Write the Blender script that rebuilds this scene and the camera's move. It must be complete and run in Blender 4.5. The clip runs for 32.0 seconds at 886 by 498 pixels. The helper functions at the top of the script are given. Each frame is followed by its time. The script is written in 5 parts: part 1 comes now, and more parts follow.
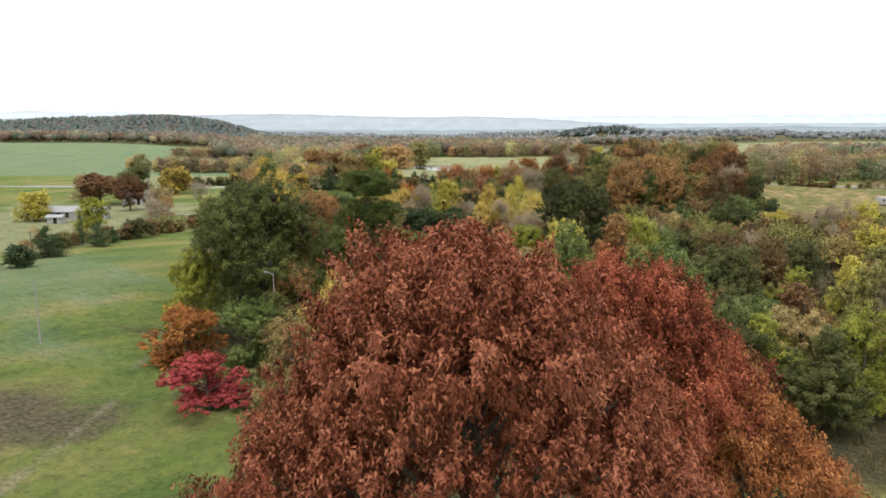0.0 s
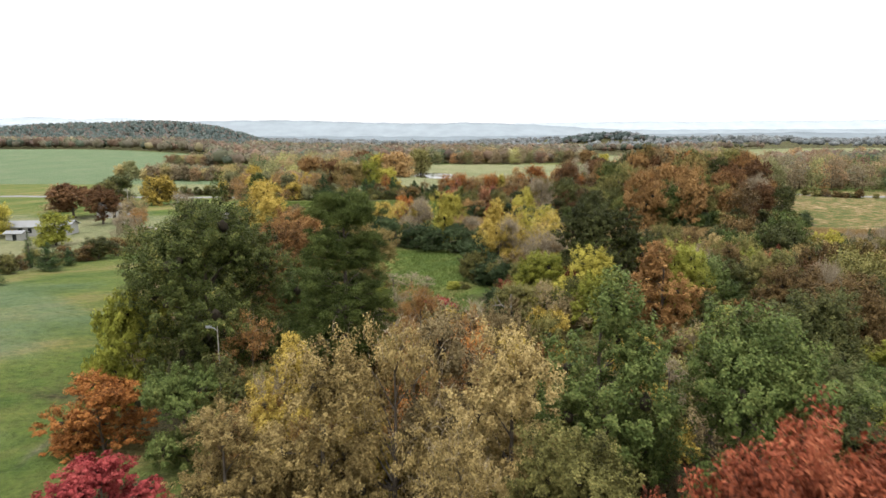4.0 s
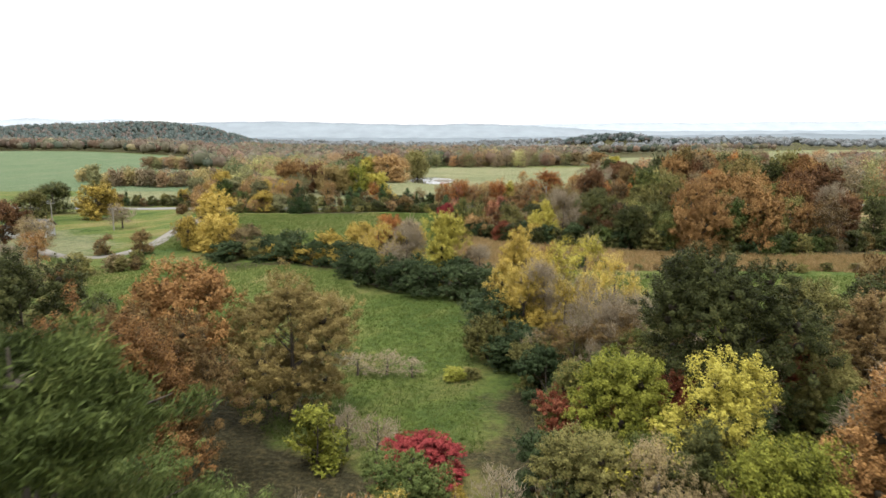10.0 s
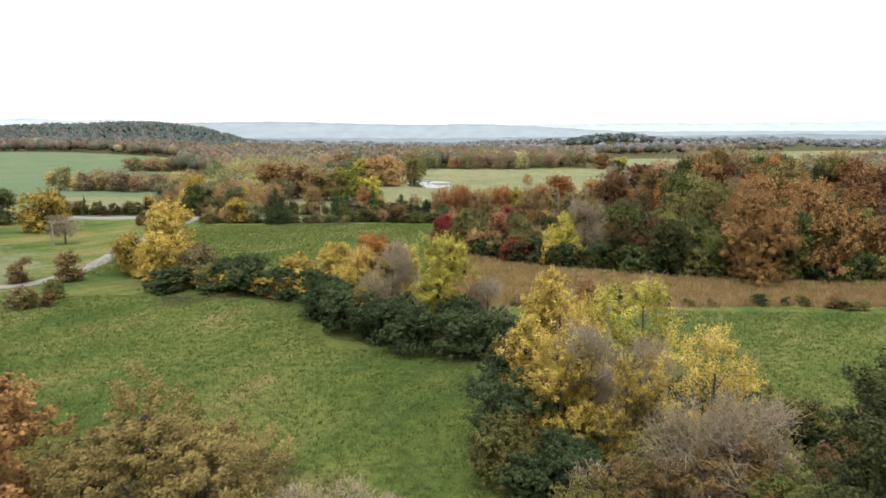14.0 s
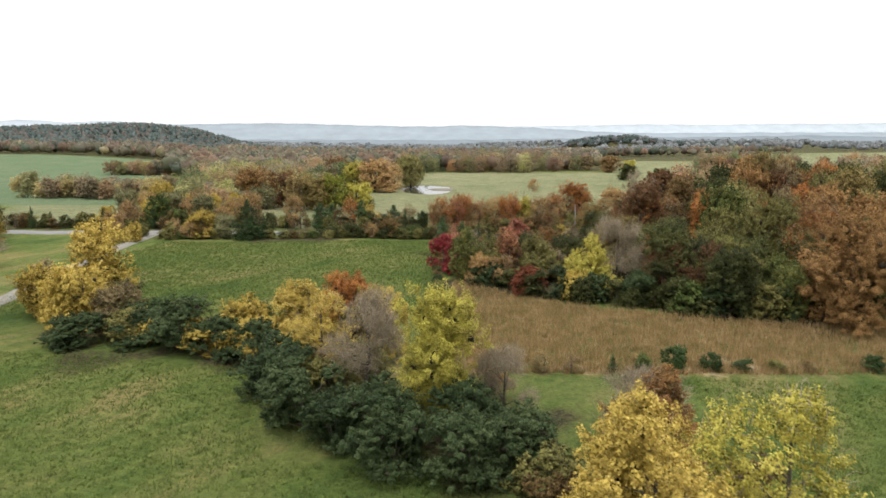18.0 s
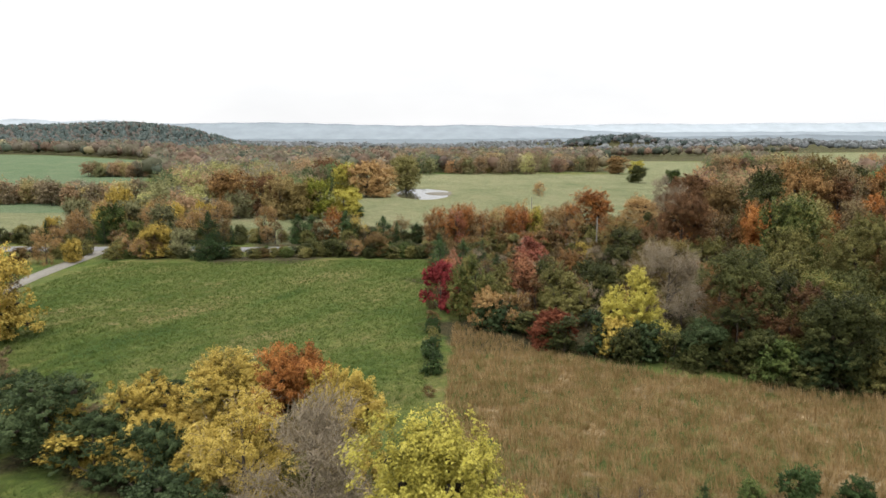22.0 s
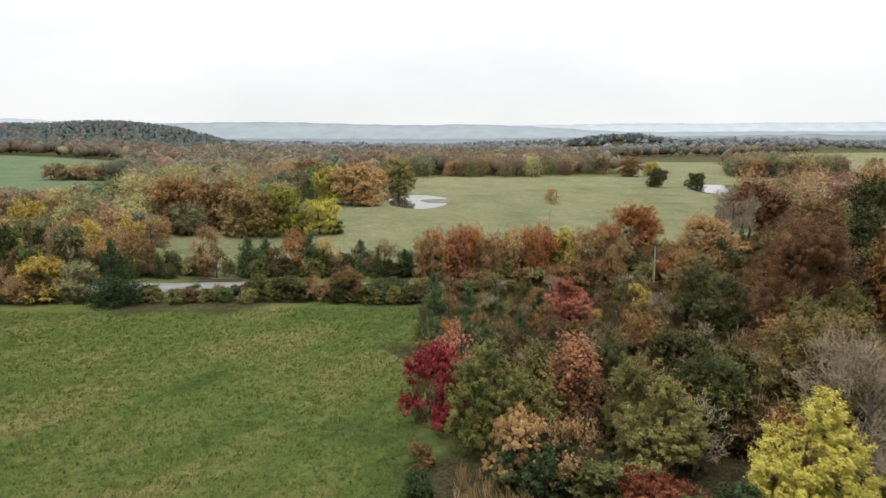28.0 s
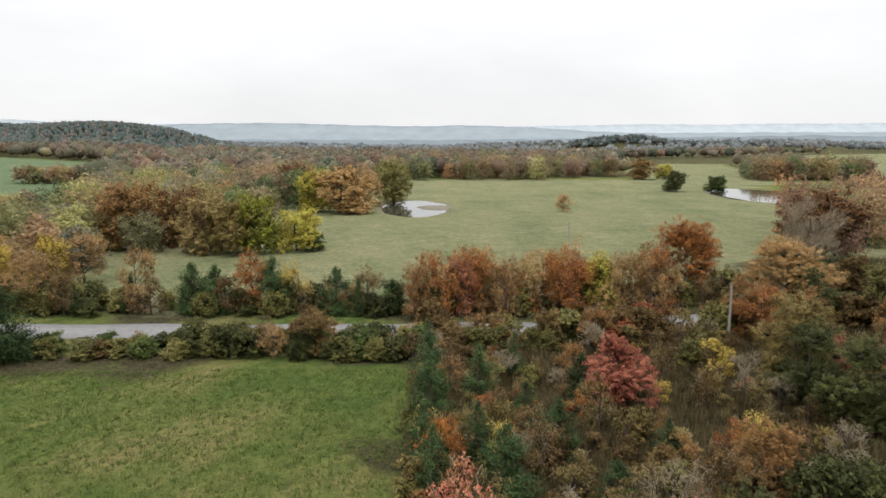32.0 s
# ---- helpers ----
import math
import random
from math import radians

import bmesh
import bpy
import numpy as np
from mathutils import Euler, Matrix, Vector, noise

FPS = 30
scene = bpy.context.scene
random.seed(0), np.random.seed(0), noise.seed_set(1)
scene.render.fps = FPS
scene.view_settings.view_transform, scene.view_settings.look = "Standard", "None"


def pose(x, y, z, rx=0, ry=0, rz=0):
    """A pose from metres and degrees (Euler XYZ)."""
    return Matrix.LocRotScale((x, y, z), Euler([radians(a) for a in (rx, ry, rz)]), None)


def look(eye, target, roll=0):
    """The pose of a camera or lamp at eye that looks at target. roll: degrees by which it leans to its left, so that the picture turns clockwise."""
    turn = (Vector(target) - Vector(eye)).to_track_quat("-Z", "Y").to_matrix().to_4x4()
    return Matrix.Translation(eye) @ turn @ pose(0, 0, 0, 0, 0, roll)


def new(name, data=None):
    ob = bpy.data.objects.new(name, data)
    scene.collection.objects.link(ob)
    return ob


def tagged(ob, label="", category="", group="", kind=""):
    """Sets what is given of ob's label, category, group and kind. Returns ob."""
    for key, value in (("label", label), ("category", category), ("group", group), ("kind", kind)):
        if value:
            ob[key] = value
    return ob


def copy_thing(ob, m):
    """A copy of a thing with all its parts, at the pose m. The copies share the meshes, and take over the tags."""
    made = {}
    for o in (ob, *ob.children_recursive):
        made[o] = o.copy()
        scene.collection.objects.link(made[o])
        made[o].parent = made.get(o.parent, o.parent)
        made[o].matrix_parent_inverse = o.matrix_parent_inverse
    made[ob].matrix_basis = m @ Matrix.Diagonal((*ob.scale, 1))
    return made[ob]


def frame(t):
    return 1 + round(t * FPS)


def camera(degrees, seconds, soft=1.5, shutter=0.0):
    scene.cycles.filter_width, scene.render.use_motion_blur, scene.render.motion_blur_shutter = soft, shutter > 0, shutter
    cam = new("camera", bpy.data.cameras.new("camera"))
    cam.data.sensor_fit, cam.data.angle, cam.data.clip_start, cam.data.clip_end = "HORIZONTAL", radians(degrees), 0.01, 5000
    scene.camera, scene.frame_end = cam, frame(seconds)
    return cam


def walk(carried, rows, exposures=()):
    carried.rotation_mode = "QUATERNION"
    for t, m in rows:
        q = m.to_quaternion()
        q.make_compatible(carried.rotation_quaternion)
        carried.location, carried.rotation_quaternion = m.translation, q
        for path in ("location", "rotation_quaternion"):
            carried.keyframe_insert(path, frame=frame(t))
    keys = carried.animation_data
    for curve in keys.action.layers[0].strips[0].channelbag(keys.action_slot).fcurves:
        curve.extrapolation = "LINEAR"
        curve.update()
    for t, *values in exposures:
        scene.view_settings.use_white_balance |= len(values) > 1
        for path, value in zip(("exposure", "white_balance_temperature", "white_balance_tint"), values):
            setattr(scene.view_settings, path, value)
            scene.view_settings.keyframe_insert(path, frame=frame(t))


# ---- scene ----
cam = camera(65.3, 32.0, soft=1.5, shutter=0.5)
PATH = [
    (0.0, 0.00, 0.00, 24.40, 79.61, 0.00, 0.46),
    (0.5, 0.00, 1.33, 24.40, 79.68, 0.00, 0.46),
    (1.0, 0.00, 2.84, 24.40, 79.76, 0.00, 0.46),
    (1.5, 0.00, 4.80, 24.41, 79.85, 0.00, 0.50),
    (2.0, 0.00, 7.05, 24.42, 79.93, 0.00, 0.54),
    (2.5, 0.01, 9.56, 24.43, 79.98, 0.00, 0.56),
    (3.0, 0.01, 12.32, 24.43, 80.03, 0.00, 0.58),
    (3.5, 0.01, 15.24, 24.43, 80.08, 0.00, 0.60),
    (4.5, 0.01, 21.64, 24.39, 80.12, 0.00, 0.62),
    (5.5, 0.02, 28.54, 24.30, 80.16, 0.00, 0.64),
    (6.5, 0.02, 35.79, 24.14, 80.18, 0.00, 0.63),
    (7.5, 0.03, 43.33, 23.94, 80.20, 0.00, 0.61),
    (8.5, 0.03, 50.86, 23.74, 80.21, 0.00, 0.60),
    (9.5, 0.04, 58.50, 23.55, 80.22, 0.00, 0.58),
    (10.5, 0.04, 66.06, 23.41, 80.23, 0.00, 0.56),
    (11.5, 0.05, 73.29, 23.30, 80.23, 0.00, 0.54),
    (12.5, 0.05, 80.14, 23.20, 80.24, 0.00, 0.51),
    (13.5, 0.06, 86.87, 23.12, 80.25, 0.00, 0.49),
    (14.5, 0.06, 93.74, 23.05, 80.27, 0.00, 0.47),
    (15.5, 0.07, 100.87, 23.00, 80.30, 0.00, 0.46),
    (16.5, 0.07, 107.97, 22.98, 80.34, 0.00, 0.45),
    (17.5, 0.08, 114.82, 22.99, 80.37, 0.00, 0.43),
    (18.5, 0.08, 121.56, 23.03, 80.40, 0.00, 0.42),
    (19.5, 0.09, 128.34, 23.08, 80.40, 0.00, 0.39),
    (20.5, 0.09, 135.13, 23.12, 80.37, 0.00, 0.35),
    (21.5, 0.09, 141.93, 23.13, 80.34, 0.00, 0.31),
    (22.5, 0.10, 148.78, 23.08, 80.30, 0.00, 0.27),
    (23.5, 0.10, 155.68, 23.01, 80.27, 0.00, 0.23),
    (24.5, 0.11, 162.61, 22.91, 80.24, 0.00, 0.19),
    (25.5, 0.11, 169.56, 22.80, 80.23, 0.00, 0.17),
    (26.5, 0.12, 176.52, 22.67, 80.26, 0.00, 0.16),
    (27.5, 0.12, 183.50, 22.53, 80.29, 0.00, 0.15),
    (28.5, 0.13, 190.49, 22.37, 80.31, 0.00, 0.14),
    (29.5, 0.13, 197.49, 22.19, 80.34, 0.00, 0.13),
    (30.5, 0.14, 204.49, 22.01, 80.36, 0.00, 0.12),
    (31.5, 0.14, 211.50, 21.82, 80.39, 0.00, 0.11),
    (32.0, 0.14, 215.00, 21.73, 80.40, 0.00, 0.11),
]
walk(cam, [(t, pose(x, y, z, rx, ry, rz)) for t, x, y, z, rx, ry, rz in PATH],
     [(0.0, 0.02), (6.0, 0.02), (12.0, 0.01), (17.0, -0.15), (22.0, -0.25), (32.0, -0.38)])

# ---- world and sun: bright overcast ----
scene.view_settings.exposure = 0.10
world = bpy.data.worlds.new("overcast")
scene.world = world
world.use_nodes = True
wn, wl = world.node_tree.nodes, world.node_tree.links
wn.clear()
SUN_UP, SUN_TURN = radians(74), radians(200)
w_out = wn.new("ShaderNodeOutputWorld")
w_bg = wn.new("ShaderNodeBackground")
w_sky = wn.new("ShaderNodeTexSky")
w_sky.sky_type, w_sky.sun_disc = "NISHITA", False
w_sky.sun_elevation, w_sky.sun_rotation = SUN_UP, SUN_TURN
w_scale = wn.new("ShaderNodeVectorMath")
w_scale.operation = "SCALE"
w_scale.inputs["Scale"].default_value = 0.09
w_co = wn.new("ShaderNodeTexCoord")
w_map = wn.new("ShaderNodeMapping")
w_map.inputs["Scale"].default_value = (1.4, 1.4, 4.0)
w_noise = wn.new("ShaderNodeTexNoise")
w_noise.inputs["Scale"].default_value = 1.6
w_noise.inputs["Detail"].default_value = 5
w_noise.inputs["Roughness"].default_value = 0.55
w_ramp = wn.new("ShaderNodeValToRGB")
w_ramp.color_ramp.elements[0].position = 0.30
w_ramp.color_ramp.elements[0].color = (1.17, 1.175, 1.19, 1)
w_ramp.color_ramp.elements[1].position = 0.62
w_ramp.color_ramp.elements[1].color = (1.32, 1.32, 1.33, 1)
w_mix = wn.new("ShaderNodeMix")
w_mix.data_type = "RGBA"
w_mix.inputs["Factor"].default_value = 0.93
wl.new(w_sky.outputs["Color"], w_scale.inputs[0])
wl.new(w_co.outputs["Generated"], w_map.inputs["Vector"])
wl.new(w_map.outputs["Vector"], w_noise.inputs["Vector"])
wl.new(w_noise.outputs["Fac"], w_ramp.inputs["Fac"])
wl.new(w_scale.outputs["Vector"], w_mix.inputs["A"])
w_sep = wn.new("ShaderNodeSeparateXYZ")
w_rise = wn.new("ShaderNodeMapRange")
w_rise.inputs["From Min"].default_value, w_rise.inputs["From Max"].default_value = 0.05, 1.0
w_rise.inputs["To Min"].default_value, w_rise.inputs["To Max"].default_value = 1.0, 1.9
w_lift = wn.new("ShaderNodeVectorMath")
w_lift.operation = "SCALE"
wl.new(w_co.outputs["Generated"], w_sep.inputs["Vector"])
wl.new(w_sep.outputs["Z"], w_rise.inputs["Value"])
wl.new(w_ramp.outputs["Color"], w_lift.inputs[0])
wl.new(w_rise.outputs["Result"], w_lift.inputs["Scale"])
wl.new(w_lift.outputs["Vector"], w_mix.inputs["B"])
wl.new(w_mix.outputs["Result"], w_bg.inputs["Color"])
w_bg.inputs["Strength"].default_value = 1.0
wl.new(w_bg.outputs["Background"], w_out.inputs["Surface"])

sun = new("sun", bpy.data.lights.new("sun", "SUN"))
sun.data.energy, sun.data.angle, sun.data.color = 2.0, radians(20), (1.0, 0.97, 0.92)
sun_way = Vector((math.sin(SUN_TURN) * math.cos(SUN_UP), math.cos(SUN_TURN) * math.cos(SUN_UP), math.sin(SUN_UP)))
sun.matrix_world = look(sun_way * 100, (0, 0, 0))


# ---- materials ----
class Nodes:
    """A material under construction."""

    def __init__(self, name):
        self.mat = bpy.data.materials.new(name)
        self.mat.use_nodes = True
        self.tree = self.mat.node_tree
        self.tree.nodes.clear()
        self.out = self.add("ShaderNodeOutputMaterial")

    def add(self, kind, **values):
        node = self.tree.nodes.new(kind)
        for key, value in values.items():
            node.inputs[key.replace("_", " ")].default_value = value
        return node

    def link(self, a, b):
        self.tree.links.new(a, b)

    def noise(self, scale, detail=3.0, rough=0.55, space=None, stretch=None):
        co = self.add("ShaderNodeNewGeometry").outputs["Position"] if space is None else space
        if stretch:
            m = self.add("ShaderNodeMapping", Scale=stretch)
            self.link(co, m.inputs["Vector"])
            co = m.outputs["Vector"]
        n = self.add("ShaderNodeTexNoise", Scale=scale, Detail=detail, Roughness=rough)
        self.link(co, n.inputs["Vector"])
        return n.outputs["Fac"]

    def ramp(self, fac, *stops):
        r = self.add("ShaderNodeValToRGB")
        e = r.color_ramp.elements
        while len(e) < len(stops):
            e.new(0.5)
        for k, (at, c) in zip(e, stops):
            k.position, k.color = at, (*c, 1)
        self.link(fac, r.inputs["Fac"])
        return r.outputs["Color"]

    def mix(self, fac, a, b):
        m = self.add("ShaderNodeMix")
        m.data_type = "RGBA"
        for key, v in (("Factor", fac), ("A", a), ("B", b)):
            if isinstance(v, (int, float)):
                m.inputs[key].default_value = v
            elif isinstance(v, tuple):
                m.inputs[key].default_value = (*v, 1)
            else:
                self.link(v, m.inputs[key])
        return m.outputs["Result"]

    def math(self, op, a, b=0.0):
        m = self.add("ShaderNodeMath")
        m.operation = op
        for i, v in enumerate((a, b)):
            if isinstance(v, (int, float)):
                m.inputs[i].default_value = v
            else:
                self.link(v, m.inputs[i])
        return m.outputs["Value"]

    def surface(self, colour, rough=0.8, bump=None, depth=0.05, metal=0.0, spec=0.3):
        s = self.add("ShaderNodeBsdfPrincipled", Roughness=rough, Metallic=metal)
        s.inputs["Specular IOR Level"].default_value = spec
        if isinstance(colour, tuple):
            s.inputs["Base Color"].default_value = (*colour, 1)
        else:
            self.link(colour, s.inputs["Base Color"])
        if bump is not None:
            b = self.add("ShaderNodeBump", Distance=depth)
            self.link(bump, b.inputs["Height"])
            self.link(b.outputs["Normal"], s.inputs["Normal"])
        self.link(s.outputs["BSDF"], self.out.inputs["Surface"])
        return s


def leaf_material(name, dark, mid, light, through_share=0.12, rough=0.55):
    """Foliage: three tones spread leaf by leaf, a slow drift of tone over the crown, light passing through."""
    n = Nodes(name)
    geo = n.add("ShaderNodeNewGeometry")
    info = n.add("ShaderNodeObjectInfo")
    drift = n.noise(0.6, 2.5)
    f = n.math("ADD", n.math("MULTIPLY", geo.outputs["Random Per Island"], 0.36), n.math("MULTIPLY", drift, 0.85))
    f = n.math("SUBTRACT", n.math("ADD", f, n.math("MULTIPLY", info.outputs["Random"], 0.24)), 0.235)
    c = n.ramp(f, (0.14, dark), (0.5, mid), (0.92, light))
    s = n.add("ShaderNodeBsdfPrincipled", Roughness=rough)
    s.inputs["Specular IOR Level"].default_value = 0.08
    t = n.add("ShaderNodeBsdfTranslucent")
    m = n.add("ShaderNodeMixShader", Fac=through_share)
    n.link(c, s.inputs["Base Color"])
    n.link(c, t.inputs["Color"])
    n.link(s.outputs["BSDF"], m.inputs[1])
    n.link(t.outputs["BSDF"], m.inputs[2])
    n.link(m.outputs["Shader"], n.out.inputs["Surface"])
    return n.mat


LEAF = {
    "red_oak": leaf_material("leaf_red_oak", (0.018, 0.005, 0.003), (0.172, 0.050, 0.024), (0.42, 0.168, 0.094)),
    "red": leaf_material("leaf_red", (0.0398, 0.0113, 0.0055), (0.3144, 0.0856, 0.0426), (0.5577, 0.224, 0.1107)),
    "crimson": leaf_material("leaf_crimson", (0.0528, 0.0083, 0.0092), (0.32, 0.050, 0.052), (0.48, 0.120, 0.100)),
    "coral": leaf_material("leaf_coral", (0.0591, 0.0184, 0.0125), (0.3973, 0.1311, 0.0822), (0.5535, 0.2711, 0.1624)),
    "pink": leaf_material("leaf_pink", (0.066, 0.0286, 0.0132), (0.396, 0.176, 0.088), (0.572, 0.33, 0.176)),
    "orange": leaf_material("leaf_orange", (0.0524, 0.0194, 0.0054), (0.3722, 0.148, 0.0424), (0.6355, 0.3148, 0.0921)),
    "ember": leaf_material("leaf_ember", (0.042, 0.015, 0.005), (0.290, 0.108, 0.038), (0.500, 0.235, 0.085)),
    "rust": leaf_material("leaf_rust", (0.0276, 0.0152, 0.0054), (0.2479, 0.1303, 0.0464), (0.4746, 0.2719, 0.1035)),
    "brown": leaf_material("leaf_brown", (0.0165, 0.0108, 0.0044), (0.146, 0.094, 0.0360), (0.300, 0.202, 0.082)),
    "maroon": leaf_material("leaf_maroon", (0.0152, 0.0083, 0.0034), (0.138, 0.071, 0.0315), (0.270, 0.152, 0.070)),
    "tan": leaf_material("leaf_tan", (0.0267, 0.022, 0.0102), (0.2376, 0.1804, 0.088), (0.4224, 0.3344, 0.1672)),
    "gold": leaf_material("leaf_gold", (0.0595, 0.0432, 0.0081), (0.476, 0.350, 0.074), (0.727, 0.565, 0.168)),
    "yellow": leaf_material("leaf_yellow", (0.0598, 0.0545, 0.01), (0.4349, 0.3819, 0.0661), (0.6526, 0.5784, 0.1491)),
    "lime": leaf_material("leaf_lime", (0.0267, 0.0349, 0.0058), (0.2427, 0.2525, 0.0382), (0.424, 0.4044, 0.085)),
    "olive": leaf_material("leaf_olive", (0.0159, 0.0164, 0.0055), (0.1637, 0.1532, 0.0475), (0.351, 0.3066, 0.1049)),
    "green": leaf_material("leaf_green", (0.0093, 0.0157, 0.0046), (0.0805, 0.1127, 0.03), (0.2039, 0.2307, 0.0697)),
    "deep": leaf_material("leaf_deep_green", (0.0090, 0.0115, 0.0038), (0.070, 0.079, 0.026), (0.180, 0.172, 0.058)),
    "oakgreen": leaf_material("leaf_turning_oak", (0.015, 0.021, 0.006), (0.104, 0.126, 0.034), (0.34, 0.270, 0.080)),
    "fawn": leaf_material("leaf_fawn", (0.0583, 0.0374, 0.015), (0.3615, 0.22, 0.0878), (0.5597, 0.385, 0.1672)),
    "moss": leaf_material("leaf_moss", (0.032, 0.033, 0.015), (0.215, 0.21, 0.10), (0.37, 0.35, 0.18)),
    "straw": leaf_material("leaf_straw", (0.046, 0.0345, 0.0126), (0.322, 0.2357, 0.092), (0.575, 0.4485, 0.207)),
    "umber": leaf_material("leaf_umber", (0.0244, 0.0172, 0.0061), (0.1889, 0.1426, 0.0489), (0.3779, 0.2875, 0.1049)),
    "russet": leaf_material("leaf_russet", (0.035, 0.0196, 0.0073), (0.306, 0.174, 0.0646), (0.5144, 0.3295, 0.1362)),
    "sage": leaf_material("leaf_sage", (0.0252, 0.0247, 0.0084), (0.2097, 0.1929, 0.0662), (0.3669, 0.3264, 0.124)),
    "privet": leaf_material("leaf_privet", (0.0066, 0.0122, 0.0047), (0.0495, 0.0752, 0.0297), (0.1188, 0.1485, 0.0614)),
    "cedar": leaf_material("leaf_cedar", (0.0072, 0.0144, 0.0048), (0.0432, 0.0744, 0.024), (0.102, 0.15, 0.0504), 0.15),
    "pine": leaf_material("leaf_pine", (0.014, 0.022, 0.0055), (0.100, 0.130, 0.036), (0.265, 0.280, 0.088), 0.15),
}


def bark_material(name, dark, light):
    n = Nodes(name)
    a = n.noise(6.0, 5.0, 0.65, stretch=(1, 1, 0.25))
    n.surface(n.ramp(a, (0.3, dark), (0.7, light)), 0.9, a, 0.02)
    return n.mat


BARK = bark_material("bark_grey_brown", (0.045, 0.036, 0.028), (0.14, 0.115, 0.09))
TWIG = bark_material("bark_pale_twig", (0.205, 0.162, 0.108), (0.41, 0.34, 0.24))
# dark colour for crown cores, standing in for shade inside the foliage
SHADE_CORE = bark_material("inner_twigs", (0.022, 0.018, 0.011), (0.050, 0.040, 0.024))
DEADWOOD = bark_material("bark_bleached", (0.15, 0.135, 0.115), (0.29, 0.26, 0.23))


def plain_material(name, c, rough=0.6, vary=0.12, scale=3.0, metal=0.0, depth=0.01):
    n = Nodes(name)
    a = n.noise(scale, 5.0, 0.6)
    lo = tuple(v * (1 - vary) for v in c)
    hi = tuple(min(1, v * (1 + vary)) for v in c)
    n.surface(n.ramp(a, (0.3, lo), (0.7, hi)), rough, a, depth, metal)
    return n.mat


def ground_material():
    n = Nodes("meadow")
    big = n.noise(0.06, 5.0, 0.65, stretch=(1.0, 0.6, 1.0))
    mid = n.noise(0.35, 4.0, 0.65)
    fine = n.noise(2.6, 5.0, 0.7)
    turned = n.add("ShaderNodeMapping", Rotation=(0, 0, radians(35)))
    n.link(n.add("ShaderNodeNewGeometry").outputs["Position"], turned.inputs["Vector"])
    drawn = n.noise(0.17, 5.0, 0.65, turned.outputs["Vector"], (1.0, 0.22, 1.0))
    grass = n.ramp(n.math("ADD", n.math("MULTIPLY", big, 0.38), n.math("ADD", n.math("MULTIPLY", mid, 0.16), n.math("MULTIPLY", drawn, 0.46))),
                   (0.37, (0.050, 0.090, 0.019)), (0.45, (0.088, 0.125, 0.028)), (0.52, (0.134, 0.150, 0.042)), (0.60, (0.205, 0.175, 0.070)))
    at = n.add("ShaderNodeAttribute")
    at.attribute_name = "cover"
    sp = n.add("ShaderNodeSeparateColor")
    n.link(at.outputs["Color"], sp.inputs["Color"])
    at2 = n.add("ShaderNodeAttribute")
    at2.attribute_name = "tone"
    sp2 = n.add("ShaderNodeSeparateColor")
    n.link(at2.outputs["Color"], sp2.inputs["Color"])

    def edge(weight, spread=0.7):
        v = n.math("ADD", weight, n.math("MULTIPLY", n.math("SUBTRACT", mid, 0.5), spread))
        r = n.add("ShaderNodeMapRange")
        r.interpolation_type = "SMOOTHSTEP"
        r.inputs["From Min"].default_value, r.inputs["From Max"].default_value = 0.30, 0.70
        n.link(v, r.inputs["Value"])
        return r.outputs["Result"]

    lush = n.ramp(n.math("ADD", n.math("MULTIPLY", big, 0.5), n.math("MULTIPLY", drawn, 0.5)),
                  (0.39, (0.056, 0.094, 0.019)), (0.46, (0.098, 0.136, 0.030)), (0.53, (0.144, 0.160, 0.044)), (0.60, (0.208, 0.180, 0.068)))
    pale = n.ramp(n.math("ADD", n.math("MULTIPLY", mid, 0.45), n.math("MULTIPLY", big, 0.55)), (0.36, (0.126, 0.146, 0.068)), (0.5, (0.188, 0.196, 0.100)), (0.7, (0.272, 0.245, 0.146)))
    dry = n.ramp(n.math("ADD", n.math("MULTIPLY", mid, 0.6), n.math("MULTIPLY", drawn, 0.4)),
                 (0.43, (0.080, 0.102, 0.027)), (0.50, (0.152, 0.132, 0.046)), (0.57, (0.255, 0.178, 0.090)), (0.65, (0.40, 0.315, 0.195)))
    # leaf litter, made darker so its colour carries shade between trees
    shaded_litter = n.ramp(fine, (0.3, (0.026, 0.024, 0.012)), (0.5, (0.058, 0.050, 0.024)), (0.7, (0.105, 0.085, 0.042)))
    soil = n.ramp(fine, (0.3, (0.048, 0.038, 0.026)), (0.5, (0.080, 0.064, 0.042)), (0.72, (0.125, 0.112, 0.060)))
    mud = n.ramp(fine, (0.3, (0.14, 0.12, 0.09)), (0.7, (0.26, 0.22, 0.17)))
    c = n.mix(edge(sp2.outputs["Red"]), grass, lush)
    c = n.mix(edge(sp2.outputs["Green"]), c, pale)
    cool = n.ramp(n.math("ADD", n.math("MULTIPLY", big, 0.5), n.math("MULTIPLY", drawn, 0.5)), (0.35, (0.092, 0.140, 0.072)), (0.5, (0.118, 0.165, 0.086)), (0.65, (0.155, 0.180, 0.105)))
    c = n.mix(edge(at2.outputs["Alpha"], 0.3), c, cool)
    c = n.mix(edge(sp.outputs["Red"]), c, dry)
    c = n.mix(edge(sp.outputs["Green"], 0.9), c, shaded_litter)
    c = n.mix(edge(sp.outputs["Blue"], 0.5), c, soil)
    c = n.mix(edge(sp2.outputs["Blue"], 0.4), c, mud)
    tuft = n.noise(0.95, 4.0, 0.7)
    grain = n.ramp(n.math("ADD", n.math("MULTIPLY", fine, 0.5), n.math("MULTIPLY", tuft, 0.5)), (0.34, (0.52, 0.56, 0.52)), (0.5, (1, 1, 1)), (0.66, (1.42, 1.36, 1.24)))
    m = n.add("ShaderNodeMix")
